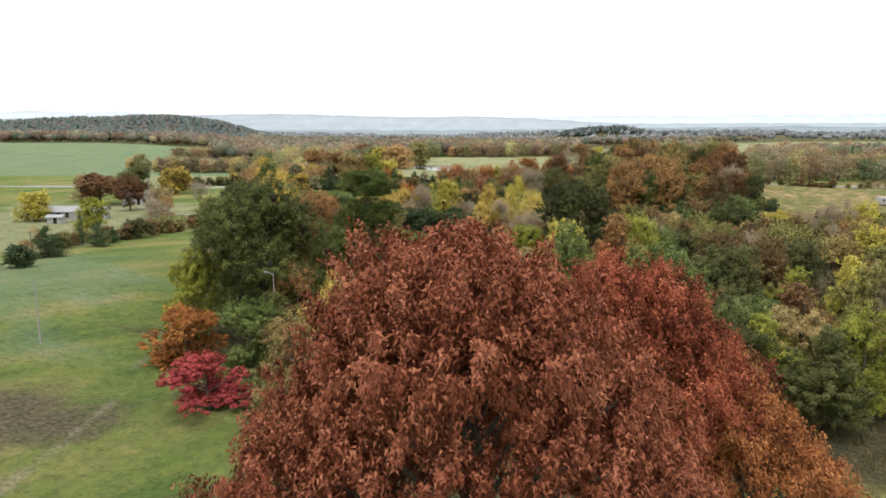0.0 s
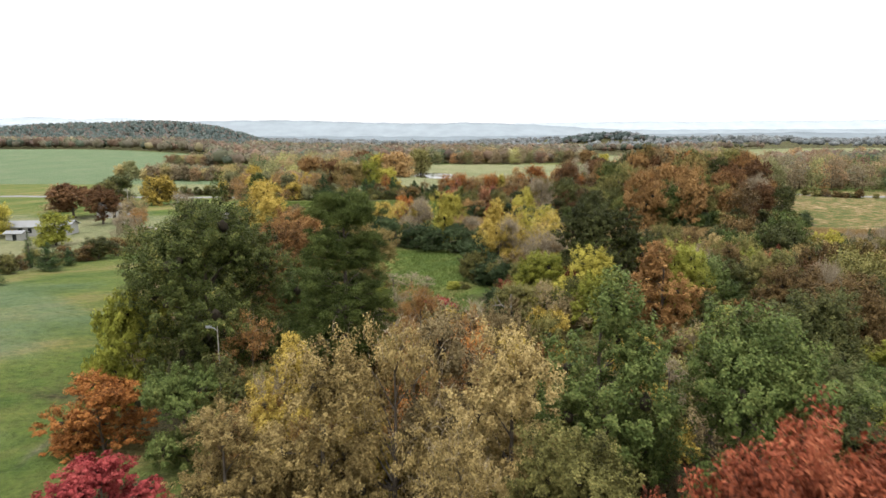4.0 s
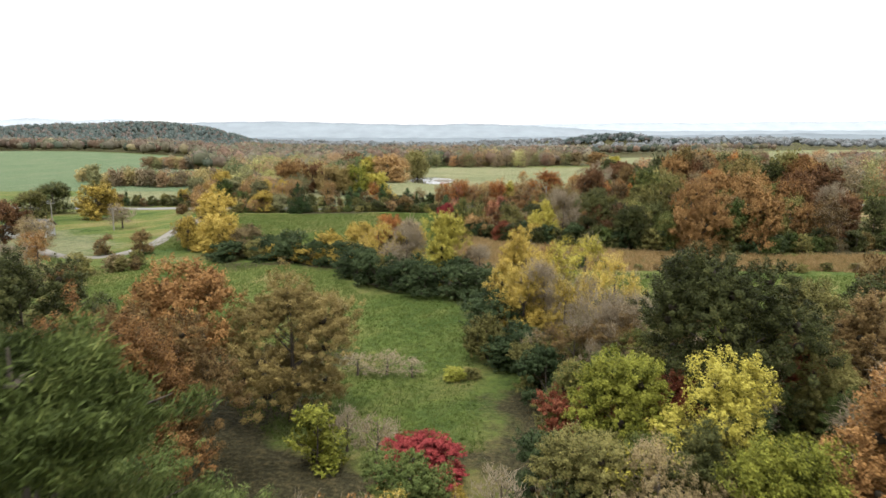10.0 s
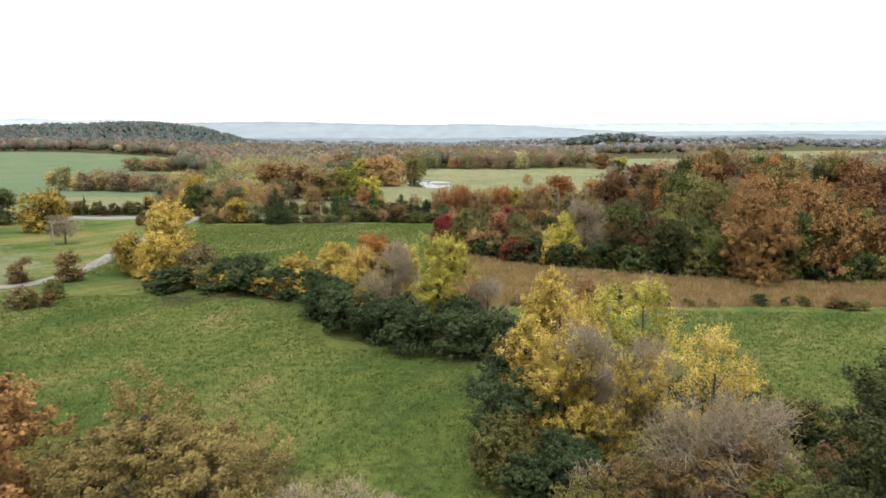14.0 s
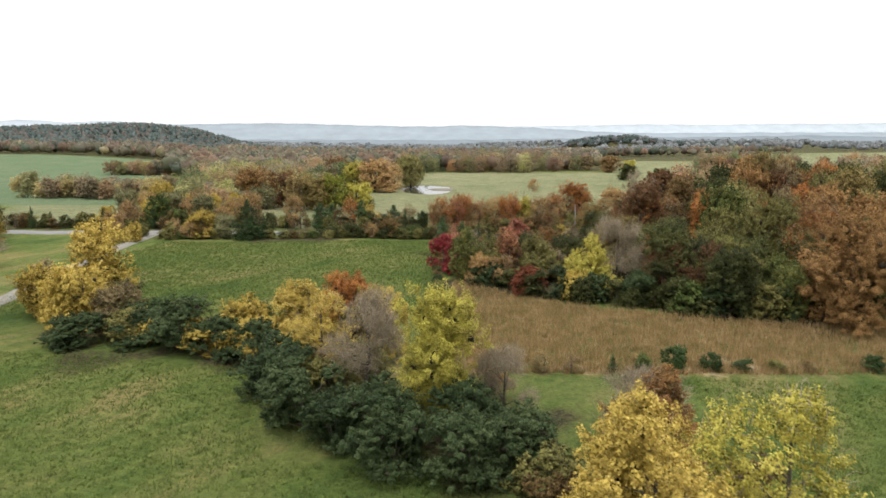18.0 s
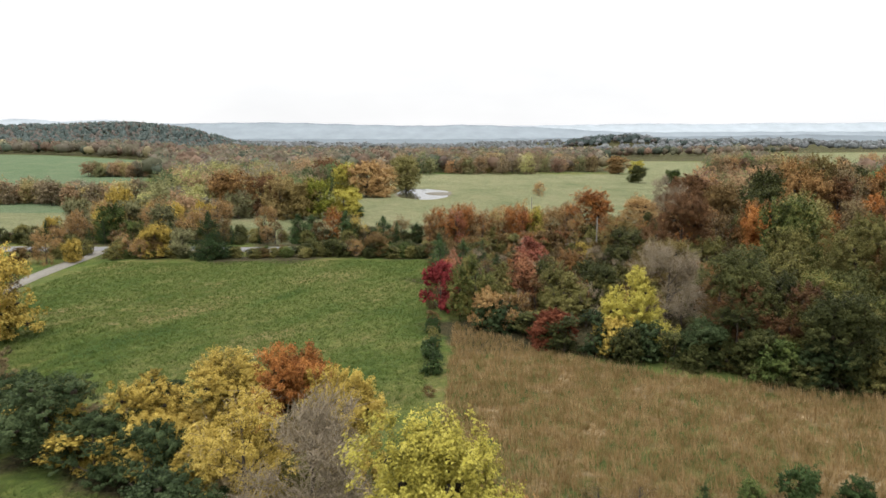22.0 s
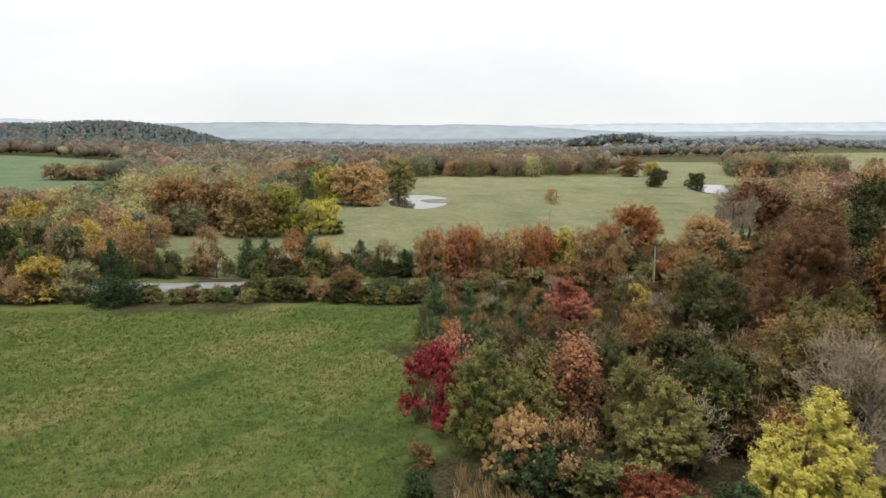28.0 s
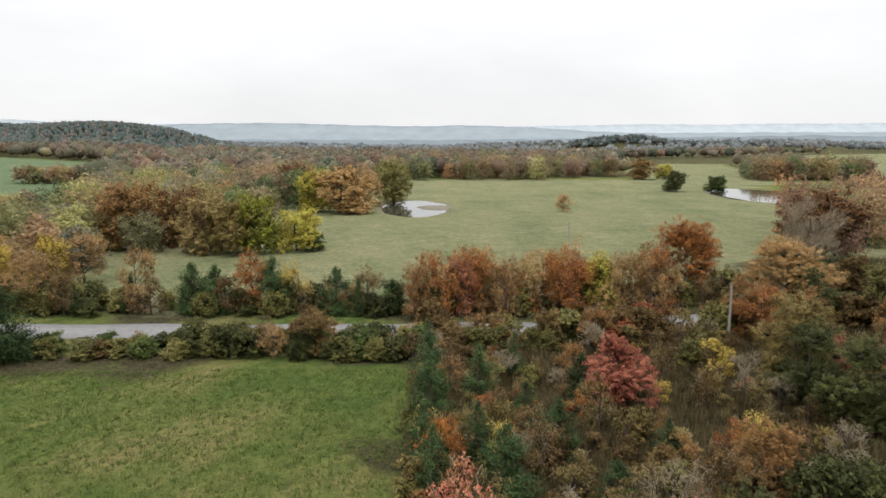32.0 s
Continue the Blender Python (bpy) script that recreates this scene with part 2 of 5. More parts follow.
    m.data_type, m.blend_type = "RGBA", "MULTIPLY"
    m.inputs["Factor"].default_value = 1.0
    n.link(c, m.inputs["A"])
    n.link(grain, m.inputs["B"])
    turf = n.surface(m.outputs["Result"], 0.95, n.math("ADD", n.math("ADD", fine, tuft), n.math("MULTIPLY", mid, 0.8)), 0.5, spec=0.1)
    turf.inputs["Sheen Weight"].default_value = 0.03
    turf.inputs["Sheen Roughness"].default_value = 0.45
    turf.inputs["Sheen Tint"].default_value = (0.85, 0.95, 0.60, 1)
    return n.mat


GROUND = ground_material()


def tint_material(name):
    """Woods far off: each tree's tone comes from its tint, which holds painted haze too."""
    n = Nodes(name)
    at = n.add("ShaderNodeAttribute")
    at.attribute_name = "tint"
    geo = n.add("ShaderNodeNewGeometry")
    g = n.ramp(geo.outputs["Random Per Island"], (0.0, (0.74, 0.74, 0.74)), (1.0, (1.30, 1.28, 1.28)))
    m = n.add("ShaderNodeMix")
    m.data_type, m.blend_type = "RGBA", "MULTIPLY"
    m.inputs["Factor"].default_value = 1.0
    n.link(at.outputs["Color"], m.inputs["A"])
    n.link(g, m.inputs["B"])
    s = n.surface(m.outputs["Result"], 0.85, spec=0.1)
    t = n.add("ShaderNodeBsdfTranslucent")
    x = n.add("ShaderNodeMixShader", Fac=0.42)
    n.link(m.outputs["Result"], t.inputs["Color"])
    n.link(s.outputs["BSDF"], x.inputs[1])
    n.link(t.outputs["BSDF"], x.inputs[2])
    n.link(x.outputs["Shader"], n.out.inputs["Surface"])
    return n.mat


WOODS = tint_material("woods")


def water_material():
    n = Nodes("pond_water")
    a = n.noise(1.2, 3.0)
    n.surface((0.05, 0.05, 0.042), 0.05, a, 0.0006, spec=0.9)
    return n.mat


WATER = water_material()
ASPHALT = plain_material("worn_asphalt", (0.21, 0.205, 0.20), 0.9, 0.18, 1.3)
GRAVEL = plain_material("pale_gravel", (0.22, 0.205, 0.175), 0.95, 0.25, 2.5)
PAINT = plain_material("white_siding_paint", (0.36, 0.36, 0.35), 0.6, 0.06)
ROOF = plain_material("grey_metal_roof", (0.24, 0.245, 0.25), 0.75, 0.08, 1.5)
DARKROOF = plain_material("dark_shingle", (0.10, 0.095, 0.09), 0.9, 0.2, 6.0)
POLE = plain_material("weathered_pole", (0.27, 0.25, 0.22), 0.9, 0.2, 5.0)
METAL = plain_material("galvanised_metal", (0.32, 0.33, 0.34), 0.6, 0.05, 4.0, 0.8)
DARK = plain_material("dark_rubber", (0.02, 0.02, 0.02), 0.8, 0.1)
GLASSY = plain_material("dark_window_glass", (0.02, 0.022, 0.025), 0.08, 0.05)
TUFT_DRY = leaf_material("dry_grass", (0.11, 0.125, 0.036), (0.30, 0.198, 0.088), (0.52, 0.39, 0.21), 0.25, 0.8)
TUFT_WEED = leaf_material("rank_weeds", (0.05, 0.045, 0.02), (0.145, 0.110, 0.055), (0.28, 0.215, 0.115), 0.2, 0.85)
TUFT_GREEN = leaf_material("meadow_grass", (0.066, 0.108, 0.024), (0.106, 0.145, 0.036), (0.165, 0.172, 0.058), 0.25, 0.8)


# ---- geometry helpers ----
def smooth(a):
    a = np.clip(a, 0.0, 1.0)
    return a * a * (3 - 2 * a)


def mesh_of(name, verts, faces, material, smooth_shade=False):
    """A mesh from arrays; all faces have as many corners as the rows of faces."""
    verts, faces = np.asarray(verts, dtype=np.float32), np.asarray(faces, dtype=np.int32)
    me = bpy.data.meshes.new(name)
    n, k = faces.shape
    me.vertices.add(len(verts))
    me.vertices.foreach_set("co", verts.ravel())
    me.loops.add(n * k)
    me.loops.foreach_set("vertex_index", faces.ravel())
    me.polygons.add(n)
    me.polygons.foreach_set("loop_start", np.arange(0, n * k, k, dtype=np.int32))
    if smooth_shade:
        me.polygons.foreach_set("use_smooth", np.ones(n, dtype=bool))
    me.update(calc_edges=True)
    if material:
        me.materials.append(material)
    return me


def part(name, me, parent, label=""):
    ob = new(name, me)
    ob.parent = parent
    if label:
        tagged(ob, label)
    return ob


def bm_part(name, bm, material, parent, label=""):
    me = bpy.data.meshes.new(name)
    bm.normal_update()
    bm.to_mesh(me)
    bm.free()
    me.materials.append(material)
    return part(name, me, parent, label)


def box(bm, x0, x1, y0, y1, z0, z1, bevel=0.0):
    r = bmesh.ops.create_cube(bm, size=1.0)
    bmesh.ops.scale(bm, vec=(x1 - x0, y1 - y0, z1 - z0), verts=r["verts"])
    bmesh.ops.translate(bm, vec=((x0 + x1) / 2, (y0 + y1) / 2, (z0 + z1) / 2), verts=r["verts"])
    if bevel:
        es = {e for v in r["verts"] for e in v.link_edges}
        bmesh.ops.bevel(bm, geom=list(es), offset=bevel, segments=2, affect="EDGES")
    return bm


def tubes(runs, sides):
    """Tapered tubes: each run is (points, radii)."""
    vs, fs, base = [], [], 0
    ang = np.linspace(0, 2 * np.pi, sides, endpoint=False)
    for pts, radii in runs:
        pts = np.asarray(pts, float)
        d = np.gradient(pts, axis=0)
        d /= np.linalg.norm(d, axis=1)[:, None] + 1e-9
        ref = np.where(np.abs(d[:, 2:3]) > 0.9, (1.0, 0, 0), (0, 0, 1.0))
        a = np.cross(d, ref)
        a /= np.linalg.norm(a, axis=1)[:, None] + 1e-9
        b = np.cross(d, a)
        ring = pts[:, None] + (a[:, None] * np.cos(ang)[None, :, None] + b[:, None] * np.sin(ang)[None, :, None]) * np.asarray(radii)[:, None, None]
        vs.append(ring.reshape(-1, 3))
        for i in range(len(pts) - 1):
            for k in range(sides):
                k2 = (k + 1) % sides
                fs.append((base + i * sides + k, base + i * sides + k2, base + (i + 1) * sides + k2, base + (i + 1) * sides + k))
        base += len(pts) * sides
    return np.concatenate(vs), np.array(fs)


# ---- the lie of the land ----
PONDS = [(-10.5, 468.0, 12.0, 28.0), (145.0, 521.0, 21.0, 40.0)]


def land(x, y):
    """Height of the ground."""
    x, y = np.asarray(x, float), np.asarray(y, float)
    z = np.where(y < 2600, -0.0118 * y, -30.7 - 0.004 * (y - 3000))
    z = z + 4.5 * smooth((-x - 23) / 41) * smooth((174 - y) / 100)
    z = z + 5.5 * np.exp(-((x - 87) / 46) ** 2 - ((y - 300) / 50) ** 2)
    z = z + 0.18 * np.sin(x * 0.11 + 1.3) * np.sin(y * 0.083) + 0.07 * np.sin(x * 0.31 + y * 0.23)
    # the long wooded hill, the low dark one, the rolling pasture and plain
    z = z + 46 * (1 - 0.30 * smooth((-x - 600) / 300)) * smooth((-x - 300) / 230) * smooth((x + 1700) / 500) * np.exp(-((y - 1330) / 190) ** 2) * (1 + 0.06 * np.sin(x * 0.013) + 0.03 * np.sin(x * 0.041))
    z = z + 29 * np.exp(-np.abs((x - 385) / 120) ** 3 - ((y - 1800) / 130) ** 2)
    z = z + 10 * smooth((-x - 170) / 260) * smooth((y - 470) / 330) * smooth((1300 - y) / 300)
    z = z + 7 * smooth((x - 250) / 400) * smooth((y - 700) / 500)
    z = z + smooth((y - 900) / 1200) * (5 * np.sin(x * 0.0043 + y * 0.0021) + 4 * np.sin(x * 0.0081 - y * 0.0034 + 2))
    for cx, cy, rx, ry in PONDS:
        r = np.hypot((x - cx) / rx, (y - cy) / ry)
        z = z - 0.9 * smooth((1.25 - r) / 0.4)
    return z


def inside(x, y, poly, soft=2.0):
    """1 inside a polygon, 0 outside, with a soft edge."""
    px, py = np.asarray(x, float), np.asarray(y, float)
    hit = np.zeros(px.shape, bool)
    dist = np.full(px.shape, 1e9)
    for (ax, ay), (bx, by) in zip(poly, poly[1:] + poly[:1]):
        cond = ((ay > py) != (by > py)) & (px < (bx - ax) * (py - ay) / ((by - ay) or 1e-9) + ax)
        hit ^= cond
        t = np.clip(((px - ax) * (bx - ax) + (py - ay) * (by - ay)) / ((bx - ax) ** 2 + (by - ay) ** 2), 0, 1)
        dist = np.minimum(dist, np.hypot(px - ax - t * (bx - ax), py - ay - t * (by - ay)))
    return np.clip(0.5 + np.where(hit, dist, -dist) / (2 * soft), 0, 1)


def grow(start, step, end, rate):
    out, s = [], step
    while abs(start) < abs(end):
        out.append(start)
        start += s
        s *= rate
    return out + [end]


DRY = [[(-1, 188), (60, 188), (140, 178), (150, 200), (66, 205), (36, 210), (22, 216), (12, 225), (1, 236)],
       [(95, 182), (260, 182), (330, 360), (140, 328), (120, 275), (106, 238), (100, 205)]]
# wooded floors: litter with tree shade in its colour; the first lies under oaks
SHADED_LITTER = [[(-34, 138), (-30, 96), (-6, 96), (-6, 110), (-12, 126), (-20, 136)], [(-12, 40), (45, 40), (75, 150), (60, 148), (30, 138), (19, 160), (12, 168), (9, 160), (8, 128), (4, 104), (-12, 102), (-30, 135), (-36, 130), (-30, 84), (-20, 68)],
          [(1, 236), (12, 225), (22, 216), (36, 210), (66, 205), (98, 211), (106, 240), (125, 330), (60, 345), (30, 300), (0, 297)],
          [(-11, 171), (3, 170), (4, 180), (-12, 196), (-30, 200), (-50, 205), (-62, 230), (-58, 212), (-45, 198), (-24, 194)],
          [(-120, 308), (120, 309), (120, 316), (-120, 316)], [(-75, 287), (-2, 287), (-2, 297), (-75, 297)]]
SOIL = [[(-60, 47), (-31, 44), (-27, 52), (-26.5, 61), (-34, 64), (-60, 60)]]
TRACK = [[(-32.5, 40), (-29.2, 40), (-28.2, 50), (-31.2, 70), (-34.5, 82), (-36, 82), (-33, 70), (-30.6, 50)]]
LUSH = [[(-90, 66), (-34, 66), (-38, 90), (-52, 128), (-80, 118)], [(-75, 190), (-62, 172), (-12, 112), (3, 112), (3, 165), (-14, 168), (-22, 190), (-52, 196)],
        [(24, 148), (150, 140), (150, 176), (24, 187)], [(-700, 380), (-110, 380), (-150, 480), (-280, 820), (-800, 860)],
        [(-130, 236), (-74, 236), (-74, 296), (-130, 296)]]
PALE = [[(-160, 310), (75, 310), (120, 420), (180, 640), (-40, 660), (-160, 480)], [(240, 620), (900, 700), (1200, 1250), (420, 1150)],
        [(-140, 120), (-78, 128), (-80, 235), (-140, 235)],
        [(118, 600), (205, 600), (285, 940), (175, 940)]]


def masks(x, y, polys, soft):
    m = np.zeros(np.shape(x))
    for p in polys:
        m = np.maximum(m, inside(x, y, p, soft))
    return m


gx = sorted([-v for v in grow(132, 3, 4700, 1.12)] + list(np.arange(-130, 131, 2.0)) + grow(132, 3, 4700, 1.12))
gy = sorted([-v for v in grow(0, 8, 900, 1.3)][1:] + list(np.arange(0, 330, 2.0)) + list(np.arange(330, 660, 4.0)) + grow(660, 6, 4800, 1.07))
GX, GY = np.meshgrid(gx, gy)
nx, ny = len(gx), len(gy)
idx = np.arange(nx * ny).reshape(ny, nx)
quads = np.stack([idx[:-1, :-1], idx[:-1, 1:], idx[1:, 1:], idx[1:, :-1]], -1).reshape(-1, 4)
gv = np.stack([GX, GY, land(GX, GY)], -1).reshape(-1, 3)
ground_mesh = mesh_of("ground", gv, quads, GROUND, True)
fx, fy = GX.ravel(), GY.ravel()
pond_rim = np.zeros(fx.shape)
for cx, cy, rx, ry in PONDS:
    pond_rim = np.maximum(pond_rim, smooth((1.35 - np.hypot((fx - cx) / rx, (fy - cy) / ry)) / 0.25))
far_litter = smooth((fy - 620) / 80) * 0.62 * (1 - masks(fx, fy, LUSH[3:4] + PALE[1:2] + PALE[3:], 6.0))
wx = fx + 5 * np.sin(fy * 0.17 + 0.4) + 3 * np.sin(fy * 0.41 + fx * 0.13)
wy = fy + 5 * np.sin(fx * 0.15 + 1.1) + 3 * np.sin(fx * 0.37 - fy * 0.11)
BROWN = [[(-31, 42), (-17, 42), (-15, 62), (-27, 64)], [(-64, 238), (-36, 222), (-20, 258), (-44, 284)], [(-50, 150), (-30, 140), (-26, 160), (-44, 172)]]
cover = np.stack([np.maximum(masks(fx, fy, DRY, 2.5), 0.36 * masks(fx, fy, BROWN, 9.0)), np.maximum(masks(wx, wy, SHADED_LITTER, 6.0), far_litter), 0.66 * masks(wx, wy, SOIL, 4.0), np.ones(fx.shape)], -1)
tone = np.stack([masks(wx, wy, LUSH, 10.0), masks(wx, wy, PALE, 12.0), np.maximum(pond_rim * 0.55, masks(fx, fy, TRACK, 0.8) * 0.5), np.maximum(masks(fx, fy, LUSH[3:4], 6.0), 0.56 * masks(wx, wy, LUSH[:1], 10.0))], -1)
for key, data in (("cover", cover), ("tone", tone)):
    at = ground_mesh.attributes.new(key, "FLOAT_COLOR", "POINT")
    at.data.foreach_set("color", data.astype(np.float32).ravel())
ground = tagged(new("ground", ground_mesh), "green and straw-coloured autumn meadows rolling to the horizon", "ground", kind="structure")


def strip(name, line, width, material, label, lift=0.05, crown=0.08):
    """A road laid on the land along a line of points, with a crown and thin edges."""
    pts = []
    for (ax, ay), (bx, by) in zip(line, line[1:]):
        n = max(2, int(math.hypot(bx - ax, by - ay) / 3))
        pts += [(ax + (bx - ax) * i / n, ay + (by - ay) * i / n) for i in range(n)]
    pts = np.array(pts + [line[-1]])
    for _ in range(6):
        pts[1:-1] = (pts[:-2] + 2 * pts[1:-1] + pts[2:]) / 4
    d = np.gradient(pts, axis=0)
    d /= np.linalg.norm(d, axis=1)[:, None]
    side = np.stack([d[:, 1], -d[:, 0]], 1)
    wob = 1 + 0.03 * np.sin(np.arange(len(pts)) * 0.9)
    cols = []
    for k, dz in ((-0.5, -0.15), (-0.49, lift), (0.0, lift + crown), (0.49, lift), (0.5, -0.15)):
        q = pts + side * (k * width * wob)[:, None]
        cols.append(np.c_[q, land(q[:, 0], q[:, 1]) + dz])
    v = np.stack(cols, 1).reshape(-1, 3)
    ii = np.arange(len(pts) * 5).reshape(-1, 5)
    f = np.stack([ii[:-1, :-1], ii[:-1, 1:], ii[1:, 1:], ii[1:, :-1]], -1).reshape(-1, 4)
    return tagged(new(name, mesh_of(name, v, f, material, True)), label, "road", kind="structure")


strip("road", [(-420, 318), (-200, 306), (-110, 301), (0, 301), (120, 302), (260, 310)], 6.6, ASPHALT, "worn pale grey asphalt country road between hedges")
strip("driveway", [(-77, 297.4), (-75, 268), (-72.4, 241), (-68, 219), (-67.6, 208), (-71, 199.5), (-80, 200), (-90, 210), (-99, 221)], 3.3, GRAVEL, "pale gravel drive leading to a farmhouse")

for (cx, cy, rx, ry), label in zip(PONDS, ("shallow farm pond with a muddy spit, reflecting the white sky", "farm pond in a pasture, reflecting the white sky")):
    ang = np.linspace(0, 2 * np.pi, 48, endpoint=False)
    wob = 1.06 + 0.05 * np.sin(3 * ang + 1) + 0.04 * np.sin(5 * ang)
    level = float(land(cx, cy)) + 0.42
    v = np.concatenate([[[cx, cy, level]], np.stack([cx + rx * wob * np.cos(ang), cy + ry * wob * np.sin(ang), np.full(48, level)], 1)])
    f = [(0, 1 + i, 1 + (i + 1) % 48) for i in range(48)]
    tagged(new("pond", mesh_of("pond", v, f, WATER)), label, "pond", kind="structure")
MUD = plain_material("grey_pond_mud", (0.16, 0.145, 0.11), 0.8, 0.25, 0.8)
bm = bmesh.new()
bmesh.ops.create_icosphere(bm, subdivisions=3, radius=1.0)
for v in bm.verts:
    v.co.x *= 7.5 + 0.8 * math.sin(4 * v.co.y)
    v.co.y *= 8.0
    v.co.z *= 0.55
me = bpy.data.meshes.new("mud_bank")
bm.to_mesh(me)
bm.free()
me.materials.append(MUD)
bank = tagged(new("mud_bank", me), "low bare grey mud bank in the farm pond", "bank", kind="structure")
bank.location = (-2.5, 471, float(land(-10.5, 468)) + 0.35)

# ---- distance: ridges behind the plain, haze put into their colour and glow ----
def ridge(name, dist, left, right, tops, colour, glow, label):
    """A far ridge: crest heights at even steps from left to right, with a fine wooded edge."""
    n = 260
    x = np.linspace(left, right, n)
    h = np.interp(x, [q[0] for q in tops], [q[1] for q in tops])
    k = np.ones(9) / 9
    h = np.convolve(np.pad(h, 4, mode="edge"), k, "valid") + 1.2 * np.sin(x * 0.031) + 0.8 * np.sin(x * 0.083 + 1)
    y = dist + 0 * x
    rows = [np.stack([x, y - 300, np.full(n, -75.0)], 1), np.stack([x, y - 90, h * 0.45 - 14], 1), np.stack([x, y, h], 1), np.stack([x, y + 60, np.full(n, -75.0)], 1)]
    v = np.concatenate(rows)
    ii = np.arange(4 * n).reshape(4, n)
    f = np.stack([ii[:-1, :-1], ii[:-1, 1:], ii[1:, 1:], ii[1:, :-1]], -1).reshape(-1, 4)
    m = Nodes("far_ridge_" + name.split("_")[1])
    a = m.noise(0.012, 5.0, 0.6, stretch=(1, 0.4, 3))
    # haze sits in the base colour, and emission pales it further
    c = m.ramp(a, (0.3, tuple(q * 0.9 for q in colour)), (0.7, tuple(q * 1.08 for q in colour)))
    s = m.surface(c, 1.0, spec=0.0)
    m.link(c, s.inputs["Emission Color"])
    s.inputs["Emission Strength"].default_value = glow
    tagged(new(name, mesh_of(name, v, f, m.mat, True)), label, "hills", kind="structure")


ridge("backdrop_far", 4650, -4600, 4600, [(-4600, 70), (-3200, 75), (-2900, 92), (-2700, 110), (-2450, 72), (-2220, 106), (-2000, 75), (-1000, 60), (0, 50), (800, 62), (1300, 72), (1700, 66), (2100, 76), (2500, 72), (2900, 84), (4600, 80)], (0.36, 0.40, 0.43), 0.20, "distant ridge painted pale blue for haze under a white sky")
ridge("backdrop_middle", 3900, -3400, 3600, [(-3400, 40), (-2000, 48), (-1500, 60), (-1290, 66), (-905, 70), (-460, 57), (-77, 50), (100, 60), (306, 50), (530, 43), (750, 27), (1000, 16), (1700, 20), (3400, 22)], (0.255, 0.29, 0.315), 0.14, "wooded ridge far off, haze painted into its blue-grey")
ridge("backdrop_near", 3000, -2600, 2900, [(-2600, -12), (-900, -8), (0, -10), (700, -2), (1300, 6), (1500, 10), (1700, 4), (2900, 8)], (0.19, 0.22, 0.24), 0.08, "low wooded rise in the distance, grey-blue with painted haze")


# ---- trees ----
rng = np.random.default_rng(7)


def unit(v):
    return v / (np.linalg.norm(v, axis=-1, keepdims=True) + 1e-9)


def lobes(shape, n):
    """Clumps of a crown in a box one wide and one high: centres and radii."""
    d = unit(rng.normal(size=(n, 3)))
    if shape == "cone":
        z = rng.random(n) ** 1.25
        a = rng.random(n) * 6.283
        r = (1 - z ** 2.2) * 0.40 * (0.35 + 0.65 * rng.random(n))
        c = np.stack([r * np.cos(a), r * np.sin(a), 0.04 + z * 0.92], 1)
        lobes.hubs = c * (0.15, 0.15, 1.0) - (0, 0, 0.06)
        s = (0.07 + 0.07 * (1 - z)) * (0.7 + 0.6 * rng.random(n))
        return c, np.stack([s, s, s * 0.8], 1)
    lo, hi, out = {"round": (0.10, 0.88, 0.36), "spread": (0.16, 0.86, 0.39), "tall": (0.10, 0.90, 0.36), "shrub": (0.05, 0.84, 0.38),
                   "half": (0.16, 0.88, 0.37), "bare": (0.24, 0.92, 0.38), "hero": (0.16, 0.90, 0.41)}[shape]
    nb = {"hero": 60, "spread": 32, "round": 30, "tall": 48, "shrub": 20, "half": 20, "bare": 14}[shape]
    d = unit(rng.normal(size=(nb, 3)) + (0, 0, 0.3))
    k = 1 - 0.42 * rng.random(nb) ** 1.5
    mid = lo + (hi - lo) * 0.45
    big = np.stack([d[:, 0] * k * out, d[:, 1] * k * out, mid + d[:, 2] * k * np.where(d[:, 2] > 0, hi - mid, mid - lo)], 1)
    if shape in ("round", "tall", "shrub", "half"):
        low = rng.random(nb) < 0.24
        a = rng.random(nb) * 6.283
        r = out * (0.55 + 0.4 * rng.random(nb))
        z_low = 0.07 + 0.22 * rng.random(nb)
        big[low] = np.stack([r * np.cos(a), r * np.sin(a), z_low], 1)[low]
    if shape == "hero":
        q = np.arange(nb) + 0.5
        fz = 1 - 1.42 * q / nb
        fr = np.sqrt(1 - fz * fz)
        push = 0.74 + 0.20 * rng.random(nb)
        fr = fr * (1 - 0.42 * np.clip(fz, 0, 1))
        big = np.stack([0.46 * push * fr * np.cos(2.39996 * q), 0.46 * push * fr * np.sin(2.39996 * q), 0.66 + 0.33 * push * fz], 1)
    rb = {"hero": 0.088, "spread": 0.135, "bare": 0.15, "half": 0.15}.get(shape, 0.165) * (0.65 + 0.7 * rng.random(nb))
    # sprays: short leafy shoots that stand out of each bough, thick on its upper side and thin below
    per = max(6, n // nb)
    i = np.repeat(np.arange(nb), per)
    n = len(i)
    j = np.tile(np.arange(per), nb) + 0.5
    ez = 1 - (1.35 if shape == "hero" else 1.5) * j / per
    ea = 2.39996 * j + np.repeat(rng.random(nb) * 6.283, per)
    er = np.sqrt(1 - ez * ez)
    e = unit(np.stack([er * np.cos(ea), er * np.sin(ea), ez], 1) + 0.25 * rng.normal(size=(n, 3)))
    c = big[i] + e * (rb[i] * (0.55 + 0.55 * rng.random(n) ** 0.8 + 0.35 * (rng.random(n) < 0.12)))[:, None] * (1, 1, 0.85)
    s = rb[i] * (1.55 if shape == "bare" else 1.25) / math.sqrt(per) * (0.6 + 0.8 * rng.random(n))
    lobes.hubs = big[i] - (0, 0, 0.35) * rb[i][:, None]
    lobes.masses = (big, np.stack([rb, rb, rb * 0.85], 1))
    return c, np.stack([s, s, s * 0.8], 1)


